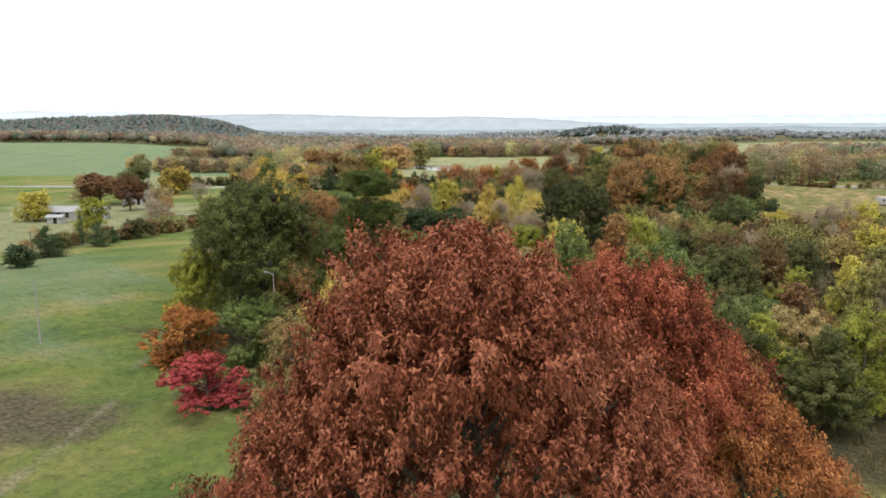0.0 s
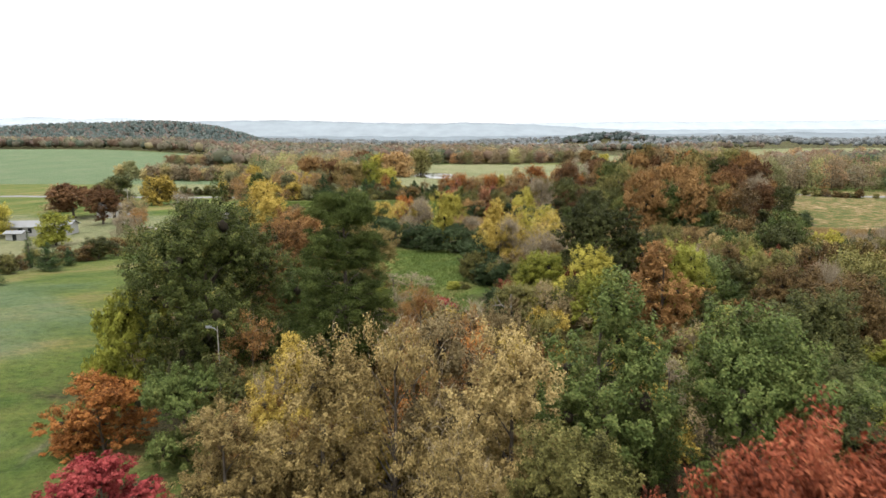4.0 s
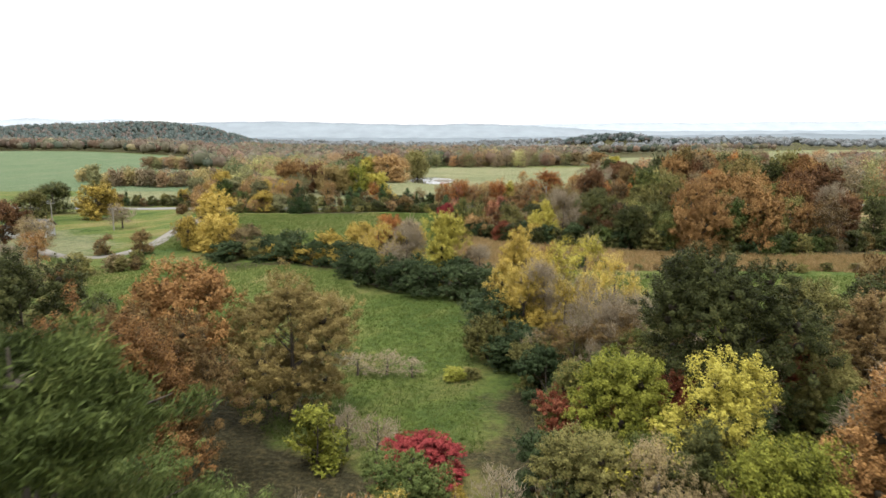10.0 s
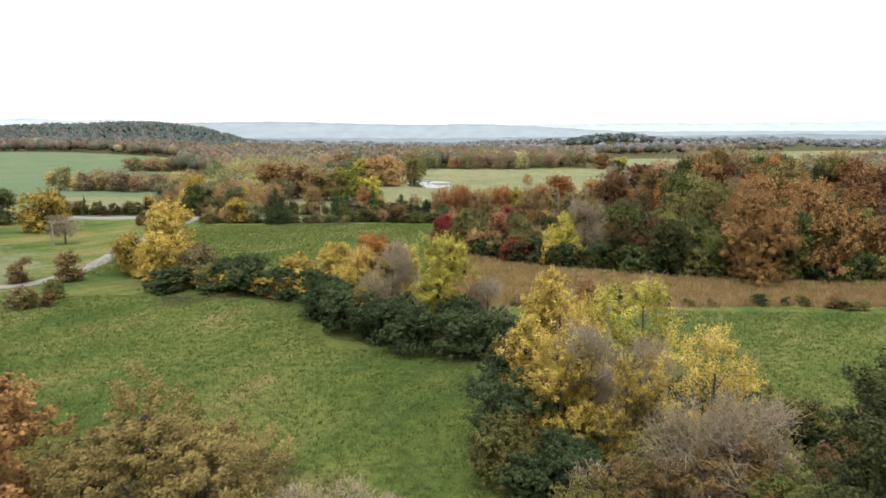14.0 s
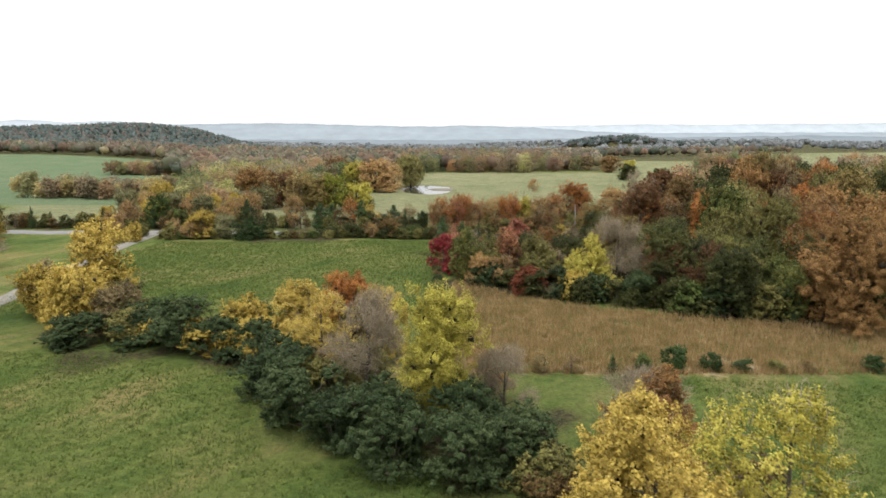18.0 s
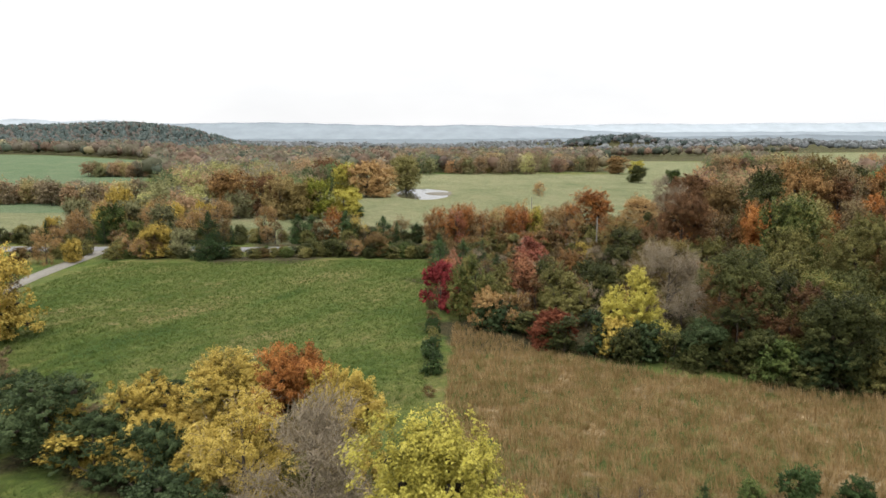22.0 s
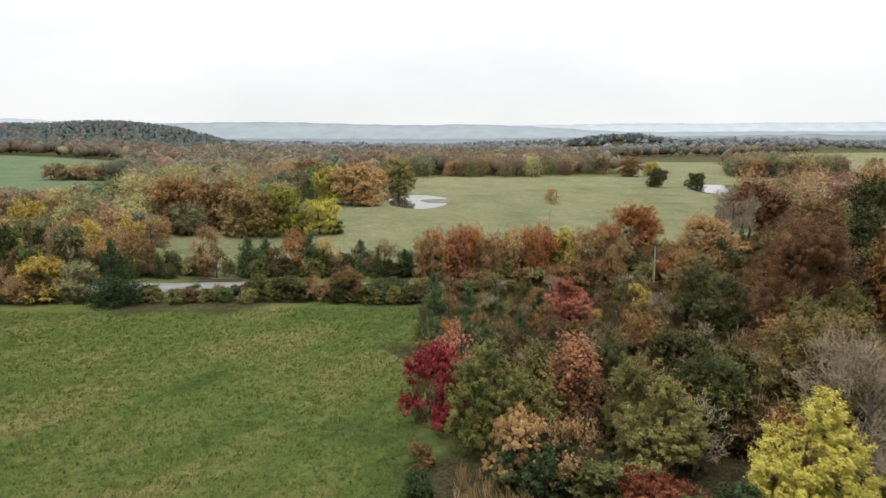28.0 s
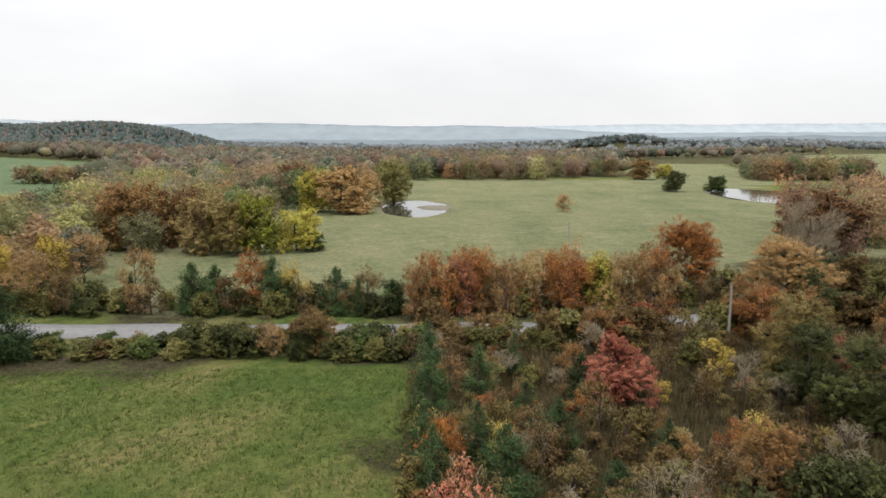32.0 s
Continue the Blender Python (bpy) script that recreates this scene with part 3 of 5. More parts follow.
def crown_scale(p, dims, side=96, top=99.3):
    """The factors that make a crown as wide and high as it should be."""
    wide = dims[0] * 0.5 / np.percentile(np.hypot(p[:, 0], p[:, 1]), side)
    return np.array((wide, wide, dims[2] / np.percentile(p[:, 2], top)))


def ball():
    bm = bmesh.new()
    bmesh.ops.create_icosphere(bm, subdivisions=1, radius=1.0)
    v = np.array([q.co for q in bm.verts])
    f = np.array([[q.index for q in g.verts] for g in bm.faces])
    bm.free()
    return v, f


BALL_V, BALL_F = ball()


def shade_lumps(c, s, dims, fit, share=0.8):
    """The painted shade inside each clump: a dark rough lump, as quads with a doubled corner left out."""
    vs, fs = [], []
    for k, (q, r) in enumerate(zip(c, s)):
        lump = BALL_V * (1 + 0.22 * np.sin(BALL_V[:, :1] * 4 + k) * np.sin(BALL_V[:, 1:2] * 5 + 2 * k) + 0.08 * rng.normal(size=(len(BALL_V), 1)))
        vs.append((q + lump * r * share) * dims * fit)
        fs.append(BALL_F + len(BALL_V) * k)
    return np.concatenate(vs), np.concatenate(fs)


def crown_mesh(quads, tris, bits=None):
    """One crown: leaves, the masses inside and, on bare trees, twigs (second material)."""
    v, f = quads
    me = bpy.data.meshes.new("crown")
    groups = [(v, f, 0)]
    if tris is not None:
        groups.append((*tris, 2))
    if bits is not None:
        groups.append((*bits, 1))
    verts = np.concatenate([g[0] for g in groups]).astype(np.float32)
    loops, totals, mats, base = [], [], [], 0
    for gv, gf, m in groups:
        loops.append((gf + base).ravel())
        totals.append(np.full(len(gf), gf.shape[1]))
        mats.append(np.full(len(gf), m))
        base += len(gv)
    loops, totals, mats = np.concatenate(loops).astype(np.int32), np.concatenate(totals).astype(np.int32), np.concatenate(mats).astype(np.int32)
    me.vertices.add(len(verts))
    me.vertices.foreach_set("co", verts.ravel())
    me.loops.add(len(loops))
    me.loops.foreach_set("vertex_index", loops)
    me.polygons.add(len(totals))
    me.polygons.foreach_set("loop_start", np.concatenate([[0], np.cumsum(totals)[:-1]]).astype(np.int32))
    me.polygons.foreach_set("material_index", mats)
    me.update(calc_edges=True)
    me.materials.append(LEAF["green"])
    me.materials.append(TWIG)
    me.materials.append(SHADE_CORE)
    return me


def leaf_cloud(c, s, n, dims, length, width, droop=0.0, fuzz=0.6, drop=0.0):
    """n three-cornered leaves set along the sprays."""
    w = s[:, 0] ** 1.6
    i = rng.choice(len(c), n, p=w / w.sum())
    out = unit((c[i] - lobes.hubs[i]) * dims)
    d = unit(rng.normal(size=(n, 3)) + (0, 0, 0.3))
    shell = 0.35 + fuzz * rng.random((n, 1)) ** 0.8
    reach = np.linalg.norm(s[i] * dims, axis=1, keepdims=True) / 1.7
    p = c[i] * dims + d * s[i] * dims * shell + out * reach * (rng.random((n, 1)) * 1.7 - 0.8)
    if drop:
        p[:, 2] -= drop * rng.random(n) ** 1.5
    facing = unit(0.75 * out + 0.45 * d + 0.30 * rng.normal(size=(n, 3)) + (0, 0, 0.35))
    along = unit(np.cross(facing, rng.normal(size=(n, 3))) + 0.5 * out)
    if droop:
        along = unit(along * (1 - droop) + np.array((0, 0, -1.0)) * droop + 0.18 * rng.normal(size=(n, 3)))
    facing = unit(facing - along * (facing * along).sum(1, keepdims=True))
    across = np.cross(along, facing)
    size = (0.6 + 0.8 * rng.random((n, 1)))
    fit = crown_scale(p, dims) if droop < 0.5 else crown_scale(p, dims, 99, 99.95)
    p = p * fit
    a, b = along * size * length / 2, across * size * width / 2
    v = np.stack([p - a * 0.8 + b, p + a * 1.2, p - a * 0.5 - b * 1.2], 1).reshape(-1, 3)
    return v, np.arange(3 * n).reshape(n, 3), fit


def wood_runs(c, dims, trunk_r, crown_lo, bend):
    """Trunk and limbs that reach to the clumps."""
    W, H = dims[0], dims[2]
    top = 0.80 * H
    zz = np.linspace(0, top, 7)
    tp = np.stack([bend[0] * np.sin(zz / H * 2.2), bend[1] * np.sin(zz / H * 2.7), zz], 1)
    tr = trunk_r * (1 - 0.85 * zz / top) + 0.02
    tr[0] *= 1.35
    trunk = [(tp, tr)]
    limbs = []
    for q in c * dims:
        z0 = np.clip(q[2] - 0.55 * np.hypot(q[0], q[1]) - 0.04 * H, crown_lo * H, top * 0.95)
        p0 = np.array([np.interp(z0, zz, tp[:, 0]), np.interp(z0, zz, tp[:, 1]), z0])
        mid = p0 * 0.45 + q * 0.55 + (0, 0, 0.035 * H) + rng.normal(size=3) * 0.02 * W
        r0 = np.interp(z0, zz, tr) * 0.5
        limbs.append(([p0, mid, q], [r0, r0 * 0.6, 0.025]))
    return trunk, limbs


def twig_runs(c, dims, count):
    """Fine bare twigs that spray out of the clumps."""
    runs = []
    for i in rng.integers(0, len(c), count):
        q = c[i] * dims
        d = unit(rng.normal(size=3) + unit(q - np.array((0, 0, dims[2] * 0.45))) * 1.0 + (0, 0, 0.6))
        ln = dims[0] * (0.08 + 0.10 * rng.random())
        p1 = q + rng.normal(size=3) * 0.03 * dims
        p2 = p1 + d * ln * 0.5
        p3 = p2 + unit(d + 0.4 * rng.normal(size=3)) * ln * 0.5
        runs.append(([p1, p2, p3], [0.024, 0.016, 0.009]))
    return runs


# shape: clumps, leaves and leaf size by the size of the tree
KIND = {
    "round": dict(L=(1500, 170000, 0.155, 0.115), N=(1100, 68000, 0.165, 0.12), M=(620, 19000, 0.27, 0.19), S=(360, 7000, 0.18, 0.13)),
    "spread": dict(L=(1700, 180000, 0.155, 0.115), N=(1000, 52000, 0.165, 0.12), M=(560, 17000, 0.27, 0.19), S=(360, 7000, 0.18, 0.13)),
    "tall": dict(L=(1200, 80000, 0.17, 0.11), N=(1500, 95000, 0.17, 0.11), M=(560, 17000, 0.27, 0.19), S=(360, 7000, 0.18, 0.13)),
    "shrub": dict(L=(800, 56000, 0.17, 0.115), N=(700, 40000, 0.17, 0.115), M=(420, 16000, 0.26, 0.18), S=(300, 7000, 0.18, 0.125)),
    "half": dict(L=(560, 26000, 0.16, 0.11), N=(480, 24000, 0.145, 0.10), M=(300, 7000, 0.25, 0.17), S=(200, 3500, 0.12, 0.085)),
    "bare": dict(L=(90, 2400, 0.14, 0.09), N=(90, 2400, 0.11, 0.07), M=(80, 1000, 0.18, 0.12), S=(60, 500, 0.10, 0.06)),
    "cone": dict(L=(110, 34000, 0.28, 0.09), N=(110, 34000, 0.25, 0.08), M=(80, 12000, 0.34, 0.12), S=(80, 8000, 0.18, 0.065)),
}
DROOP = {"tall": 0.35, "shrub": 0.15}
SIZE = {"L": 15.0, "N": 8.5, "M": 8.5, "S": 3.6}
protos = {}


def grow_tree(name, shape, W, H, clumps, n, length, width, droop):
    root = new(name)
    dims = np.array((W, W, H))
    c, s = lobes(shape, clumps)
    trunk_r = {"cone": 0.03 * W, "shrub": 0.014 * W}.get(shape, 0.010 * H + 0.014 * W)
    lo = {"cone": 0.06, "shrub": 0.05, "tall": 0.15}.get(shape, 0.2)
    lv, lf, fit = leaf_cloud(c, s, n, dims, length, width, droop)
    trunk, limbs = wood_runs((c if shape == "cone" else lobes.masses[0]) * fit, dims, trunk_r, lo, rng.normal(size=2) * 0.03 * W)
    part("trunk", mesh_of("trunk", *tubes(trunk + limbs, 5), BARK, True), root)
    bits, masses = None, None
    if shape in ("half", "bare"):
        bits = tubes(twig_runs(c * fit, dims, (2800 if shape == "bare" else 320) if W > 5 else 420 if shape == "bare" else 110), 3)
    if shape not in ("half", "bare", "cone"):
        masses = shade_lumps(*lobes.masses, dims, fit, 0.18)
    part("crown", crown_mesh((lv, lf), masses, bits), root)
    return root


def plant(x, y, h, w, shape, colour, label, category="tree", group="", name="tree", size=None, sink=0.05):
    """A tree or shrub: the first of each build is grown, the rest are copies turned and scaled."""
    if size is None:
        size = "L" if w > 10.2 and y < 330 and abs(x) < 75 else "S" if w <= 5.0 else "N" if abs(x) < 46 and y < 300 else "M"
    variants = 2 if size == "L" else 3
    key = (shape, size, int(rng.integers(variants)))
    W = SIZE[size]
    H = W * (h / w if key not in protos else protos[key][1])
    m0 = Matrix.Translation((x, y, float(land(x, y)) - sink)) @ Matrix.Rotation(rng.random() * 6.283, 4, "Z")
    if key not in protos:
        clumps, n, ln, wd = KIND[shape][size]
        H = W * min(2.4, max(0.6, h / w))
        root = grow_tree(name, shape, W, H, clumps, n, ln, wd, DROOP.get(shape, 0.0))
        protos[key] = (root, H / W)
        root.matrix_basis = m0 @ Matrix.Diagonal((w / W, w / W, h / H, 1))
    else:
        src, ratio = protos[key]
        root = copy_thing(src, Matrix.Identity(4))
        root.name = name
        root.matrix_basis = m0 @ Matrix.Diagonal((w / W, w / W, h / (W * ratio), 1))
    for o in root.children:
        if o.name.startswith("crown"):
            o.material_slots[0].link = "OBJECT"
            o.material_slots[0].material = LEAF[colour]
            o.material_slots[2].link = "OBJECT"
            o.material_slots[2].material = SHADE_CORE
    return tagged(root, label, category, group)


WORDS = {"red_oak": "dark red", "red": "bright red", "crimson": "crimson", "pink": "salmon-pink", "coral": "coral-red", "orange": "orange", "rust": "rust-brown", "brown": "brown",
         "maroon": "dark maroon", "tan": "straw-tan", "gold": "golden", "yellow": "pale yellow", "lime": "yellow-green", "olive": "olive-green", "green": "green",
         "deep": "dark green", "oakgreen": "golden-olive", "russet": "light russet", "sage": "pale olive", "fawn": "fawn-brown", "umber": "olive-brown", "straw": "pale straw-gold", "moss": "moss-green", "privet": "dark glossy green", "cedar": "dark evergreen"}
FORM = {"round": "round-crowned tree", "spread": "spreading oak", "tall": "tall upright tree", "shrub": "dense shrub", "half": "thinly leaved tree",
        "bare": "nearly bare grey tree", "cone": "narrow red cedar"}


def thing_name(shape, where):
    """The kind of a tree or shrub, by its form and the place where it grows."""
    if shape in ("cone", "bare"):
        return {"cone": "cedar_tree", "bare": "bare_tree"}[shape]
    ground_kind = "tree"
    for word, kind in (("thicket", "thicket"), ("pasture", "pasture"), ("lot", "scrub"), ("road", "roadside"), ("hedge", "hedge"), ("wood", "woodland"), ("bank", "field"), ("farm", "farmyard")):
        if word in where:
            ground_kind = kind
            break
    return ground_kind + ("_shrub" if shape == "shrub" else "_tree")


def grove(group, where, rows):
    """rows: x, y, height, width, shape, colour."""
    for x, y, h, w, shape, colour in rows:
        shrub = shape == "shrub"
        name = thing_name(shape, where)
        tone_word = "" if shape in ("bare",) else WORDS[colour] + " "
        plant(x, y, h, w, shape, colour, tone_word + FORM[shape] + " " + where, "shrub" if shrub else "tree", group, name)


def far_grove(name, label, polys, count, sizes, mix, gap=7.0, aspect=(0.95, 1.2)):
    """Trees past telling apart, joined: each a crown of several lumps with leaves of its own tone and a trunk."""
    share = np.array([m[0] for m in mix], float)
    share /= share.sum()
    vs, cols, runs = [], [], []
    for poly in polys:
        bx, by = [p[0] for p in poly], [p[1] for p in poly]
        put, tries = [], 0
        while len(put) < count and tries < count * 25:
            tries += 1
            x, y = rng.uniform(min(bx), max(bx)), rng.uniform(min(by), max(by))
            if float(inside(x, y, poly, 0.1)) < 0.5 or any((x - a) ** 2 + (y - b) ** 2 < gap * gap for a, b in put):
                continue
            put.append((x, y))
            w = rng.uniform(*sizes)
            h = w * rng.uniform(*aspect)
            colour = mix[rng.choice(len(mix), p=share)][1]
            c, s = lobes("round", 130)
            v, _, _ = leaf_cloud(c, s, 1300, np.array((w, w, h)), 0.74, 0.56)
            base = np.array((x, y, float(land(x, y))))
            vs.append(v + base)
            t0 = np.array(TONE[colour]) * rng.uniform(0.85, 1.25)
            cols.append(np.tile(np.append(t0, 1.0), (len(v), 1)))
            runs.append(([base - (0, 0, 0.2), base + (0, 0, h * 0.6)], [0.25, 0.08]))
    v = np.concatenate(vs)
    me = mesh_of(name, v, np.arange(len(v)).reshape(-1, 3), WOODS)
    at = me.attributes.new("tint", "FLOAT_COLOR", "POINT")
    at.data.foreach_set("color", np.concatenate(cols).astype(np.float32).ravel())
    root = tagged(new(name, me), label, "woods", kind="stuff")
    part("trunks", mesh_of("trunks", *tubes(runs, 4), BARK, True), root)


# leaf tones of the joined groves, lightened and greyed to imitate haze
TONE = {"rust": (0.33, 0.23, 0.133), "brown": (0.264, 0.212, 0.133), "orange": (0.424, 0.259, 0.128), "olive": (0.229, 0.228, 0.108), "tan": (0.323, 0.283, 0.172), "gold": (0.38, 0.315, 0.145), "maroon": (0.229, 0.144, 0.102), "deep": (0.114, 0.147, 0.071), "red": (0.377, 0.17, 0.108), "yellow": (0.36, 0.35, 0.145), "green": (0.154, 0.207, 0.089), "grey": (0.236, 0.221, 0.157)}


def scatter(group, where, polys, count, sizes, mix, gap=2.2, size=None, aspect=(1.0, 1.5), keep=()):
    """Fill polygons with trees: mix is a list of (share, shape, colour)."""
    share = np.array([m[0] for m in mix], float)
    share /= share.sum()
    put = list(keep)
    for poly in polys:
        xs, ys = [p[0] for p in poly], [p[1] for p in poly]
        tries, made = 0, 0
        while made < count and tries < count * 25:
            tries += 1
            x, y = rng.uniform(min(xs), max(xs)), rng.uniform(min(ys), max(ys))
            if float(inside(x, y, poly, 0.1)) < 0.5 or any((x - a) ** 2 + (y - b) ** 2 < gap * gap for a, b in put):
                continue
            put.append((x, y))
            made += 1
            w = rng.uniform(*sizes)
            _, shape, colour = mix[rng.choice(len(mix), p=share)]
            h = w * rng.uniform(*aspect)
            shrub = shape == "shrub"
            if shape == "cone":
                h, w = h * 1.1, w * 0.55
            if shrub:
                h *= 0.75
            name = thing_name(shape, where)
            tone_word = "" if shape == "bare" else WORDS[colour] + " "
            plant(x, y, h, w, shape, colour, tone_word + FORM[shape] + " " + where, "shrub" if shrub else "tree", group, name, size)


# -- the great red oak under the start, and its neighbours --
def great_oak(x, y, h, w, clumps, n, colour, label):
    c, s = lobes("hero", clumps)
    s = s * (1.25, 1.25, 0.8)
    dims = np.array((w, w, h))
    root = new("oak_tree")
    lv, lf, fit = leaf_cloud(c, s, n, dims, 0.145, 0.062, 0.58, 0.5, 0.5)
    trunk, limbs = wood_runs(lobes.masses[0] * fit, dims, 0.024 * h, 0.2, (0.3, -0.2))
    part("trunk", mesh_of("trunk", *tubes(trunk + limbs, 6), BARK, True), root)
    me = crown_mesh((lv, lf), None)
    me.materials[0] = LEAF[colour]
    part("crown", me, root)
    root.location = (x, y, float(land(x, y)) - 0.1)
    return tagged(root, label, "tree", "red oaks")


great_oak(0.4, 18.4, 21.7, 14.2, 2400, 360000, "red_oak", "large red oak with drooping dark red autumn leaves")
great_oak(8.6, 31.0, 19.0, 13.0, 2000, 190000, "red", "red oak with bright rust-red autumn crown")
great_oak(13.0, 27.0, 14.2, 9.5, 1100, 80000, "ember", "lower oak with orange-red autumn leaves")

def great_pine(x, y, h, w, whorls, n, label):
    """A pine with layered, drooping pads of needles on whorled limbs."""
    root = new("pine_tree")
    limbs, pads, outs = [], [], []
    for k in range(whorls):
        z = h * (0.16 + 0.80 * k / (whorls - 1) + 0.012 * rng.normal())
        span = w / 2 * math.sqrt(max(0.03, 1 - ((z / h - 0.34) / 0.66) ** 2.6)) if z / h > 0.34 else w / 2 * (0.7 + 0.9 * (z / h - 0.2))
        for a in np.arange(7) * 0.8976 + k * 2.4 + rng.normal(size=7) * 0.2:
            ln = span * (0.58 + 0.50 * rng.random())
            rise = 0.30 * ln * (z / h - 0.35)
            tip = np.array((ln * math.cos(a), ln * math.sin(a), z + rise))
            root_at = np.array((0.0, 0.0, z - 0.12 * ln))
            limbs.append(([root_at, root_at * 0.45 + tip * 0.55 + (0, 0, 0.05 * ln), tip], [0.075, 0.05, 0.018]))
            for q in np.linspace(0.40, 1.0, 8):
                side = np.array((-math.sin(a), math.cos(a), 0.0)) * rng.normal() * 0.30 * ln * (1.15 - 0.6 * q)
                pads.append(root_at * (1 - q) + tip * q + side + (0, 0, rng.normal() * 0.20))
                outs.append((math.cos(a), math.sin(a), 0.35))
    pads, outs = np.array(pads), unit(np.array(outs))
    i = rng.integers(0, len(pads), n)
    d = unit(rng.normal(size=(n, 3)) + outs[i] * 0.9 + (0, 0, 0.5))
    p = pads[i] + rng.normal(size=(n, 3)) * (0.23, 0.23, 0.13)
    b = unit(np.cross(d, rng.normal(size=(n, 3)))) * 0.025
    v = np.stack([p - b, p + b, p + d * (0.16 + 0.14 * rng.random((n, 1)))], 1).reshape(-1, 3)
    trunk = [([(0, 0, 0), (0.1, 0.05, h * 0.5), (0, 0, h * 0.97)], [0.30, 0.2, 0.03])]
    part("trunk", mesh_of("trunk", *tubes(trunk + limbs, 5), BARK, True), root)
    part("crown", mesh_of("crown", v, np.arange(3 * n).reshape(n, 3), LEAF["pine"]), root)
    root.location = (x, y, float(land(x, y)) - 0.05)
    return tagged(root, label, "tree", "first thicket trees")


great_pine(-9.0, 75.8, 20.6, 9.0, 15, 220000, "tall shaggy dark green pine above the thicket")

WOOD1 = "in the first thicket"
grove("first thicket trees", WOOD1, [
    (-20.8, 57, 4.9, 7.4, "shrub", "crimson"), (-27.2, 69, 6.0, 7.5, "shrub", "orange"), (-20, 67.5, 7.4, 7.0, "shrub", "green"), (-30.2, 80, 10.4, 7.4, "shrub", "lime"), (-33, 92, 8, 7, "half", "tan"),
    (-22.2, 80, 19.0, 14.6, "spread", "oakgreen"), (-18.5, 98, 14.8, 11.0, "spread", "rust"), (-14, 88, 12.0, 10.6, "round", "green"), (-17, 75, 9.6, 6.6, "half", "rust"), (-17.9, 69.6, 7.6, 4.8, "shrub", "deep"), (-12.5, 68, 9.0, 5.6, "half", "gold"), (0.8, 72, 9.8, 6.2, "half", "orange"), (-2.6, 70, 8.8, 5.0, "half", "orange"), (5.2, 70.5, 9.6, 5.6, "half", "gold"),
    (-7.6, 57, 12.6, 7.2, "round", "straw"), (-3.6, 59, 13.4, 7.4, "half", "straw"), (-0.6, 61.5, 13.6, 7.0, "round", "tan"), (3.6, 57, 13.4, 7.6, "round", "straw"), (0.4, 51, 10.4, 6.2, "half", "straw"),
    (-11, 63, 11.0, 6.4, "round", "gold"), (-13.5, 57, 8.6, 6.4, "round", "straw"), (6.5, 52, 9.6, 6.4, "round", "olive")])
grove("first thicket trees", WOOD1, [
    (10.2, 62, 15.6, 9.6, "round", "green"), (18.2, 57.5, 14.4, 8.6, "round", "green"), (27, 80, 8.4, 8, "round", "maroon"), (31.5, 85, 8.2, 7, "round", "maroon"), (24.3, 96, 12.6, 9.5, "round", "rust"), (27.5, 98, 12.4, 6, "tall", "lime"), (16.8, 94.5, 9.4, 6.0, "round", "lime"),
    (17.4, 104, 10.8, 7.6, "round", "yellow"), (12.0, 108, 9.6, 7.0, "round", "lime"), (11.4, 100, 6.8, 5.0, "half", "yellow"), (14.6, 100.5, 7.6, 5.6, "round", "deep"), (6.4, 104.5, 5.2, 5.2, "shrub", "privet"), (6.2, 98, 4.6, 4.8, "shrub", "deep"), (21.8, 115, 15.4, 13.5, "spread", "deep"), (30, 106, 11, 8, "bare", "tan"),
    (38, 82, 11.6, 8, "round", "brown"), (41, 68, 11.5, 7, "round", "yellow"), (35, 90, 5.5, 8, "shrub", "red_oak")])
grove("first thicket trees", WOOD1, [
    (-23.0, 119, 13.6, 9.8, "spread", "rust"), (-20.0, 106, 13.2, 10.4, "spread", "brown"), (-13.6, 119, 12.4, 11.4, "spread", "umber"), (-33, 114, 15, 12.5, "spread", "deep"), (-9.8, 110, 5.2, 4.4, "shrub", "lime"),
    (-2.0, 107.5, 3.3, 6.4, "shrub", "crimson"), (-2.8, 103, 4.6, 5.6, "shrub", "green"), (-37, 126, 9, 9, "round", "olive"), (-33, 105, 12, 10, "spread", "deep"), (-35, 103, 12, 10, "round", "green"),
    (5.2, 79.5, 9.6, 5.6, "shrub", "tan"), (7.6, 80, 8.6, 5.4, "shrub", "olive"), (3, 100, 5, 3.6, "bare", "tan"), (-5.5, 111, 4.2, 3.8, "bare", "tan"), (-8, 113, 4, 3.2, "bare", "tan")])
grove("second hedge trees", "in the hedge beside the meadow", [
    (9.4, 148, 12.8, 8.4, "round", "gold"), (8.6, 140.5, 9.6, 6.8, "round", "gold"), (17.6, 152, 11.4, 9.2, "half", "yellow"), (13.2, 138, 8.8, 5.8, "half", "gold"), (17.5, 133, 12.4, 7, "half", "gold"),
    (11.5, 141, 10.8, 8, "bare", "tan"), (16.5, 128, 9.6, 9, "bare", "tan"), (14.8, 164.6, 8.6, 7.0, "round", "rust"), (12.4, 158, 9.0, 7.0, "half", "gold"), (5.0, 141, 6.6, 7.5, "shrub", "privet"),
    (7.4, 132, 5.2, 6.5, "shrub", "privet"), (5.6, 150, 5.4, 6, "shrub", "privet"), (9, 122, 5.5, 6, "shrub", "privet"), (16, 172, 6, 7, "bare", "tan")])
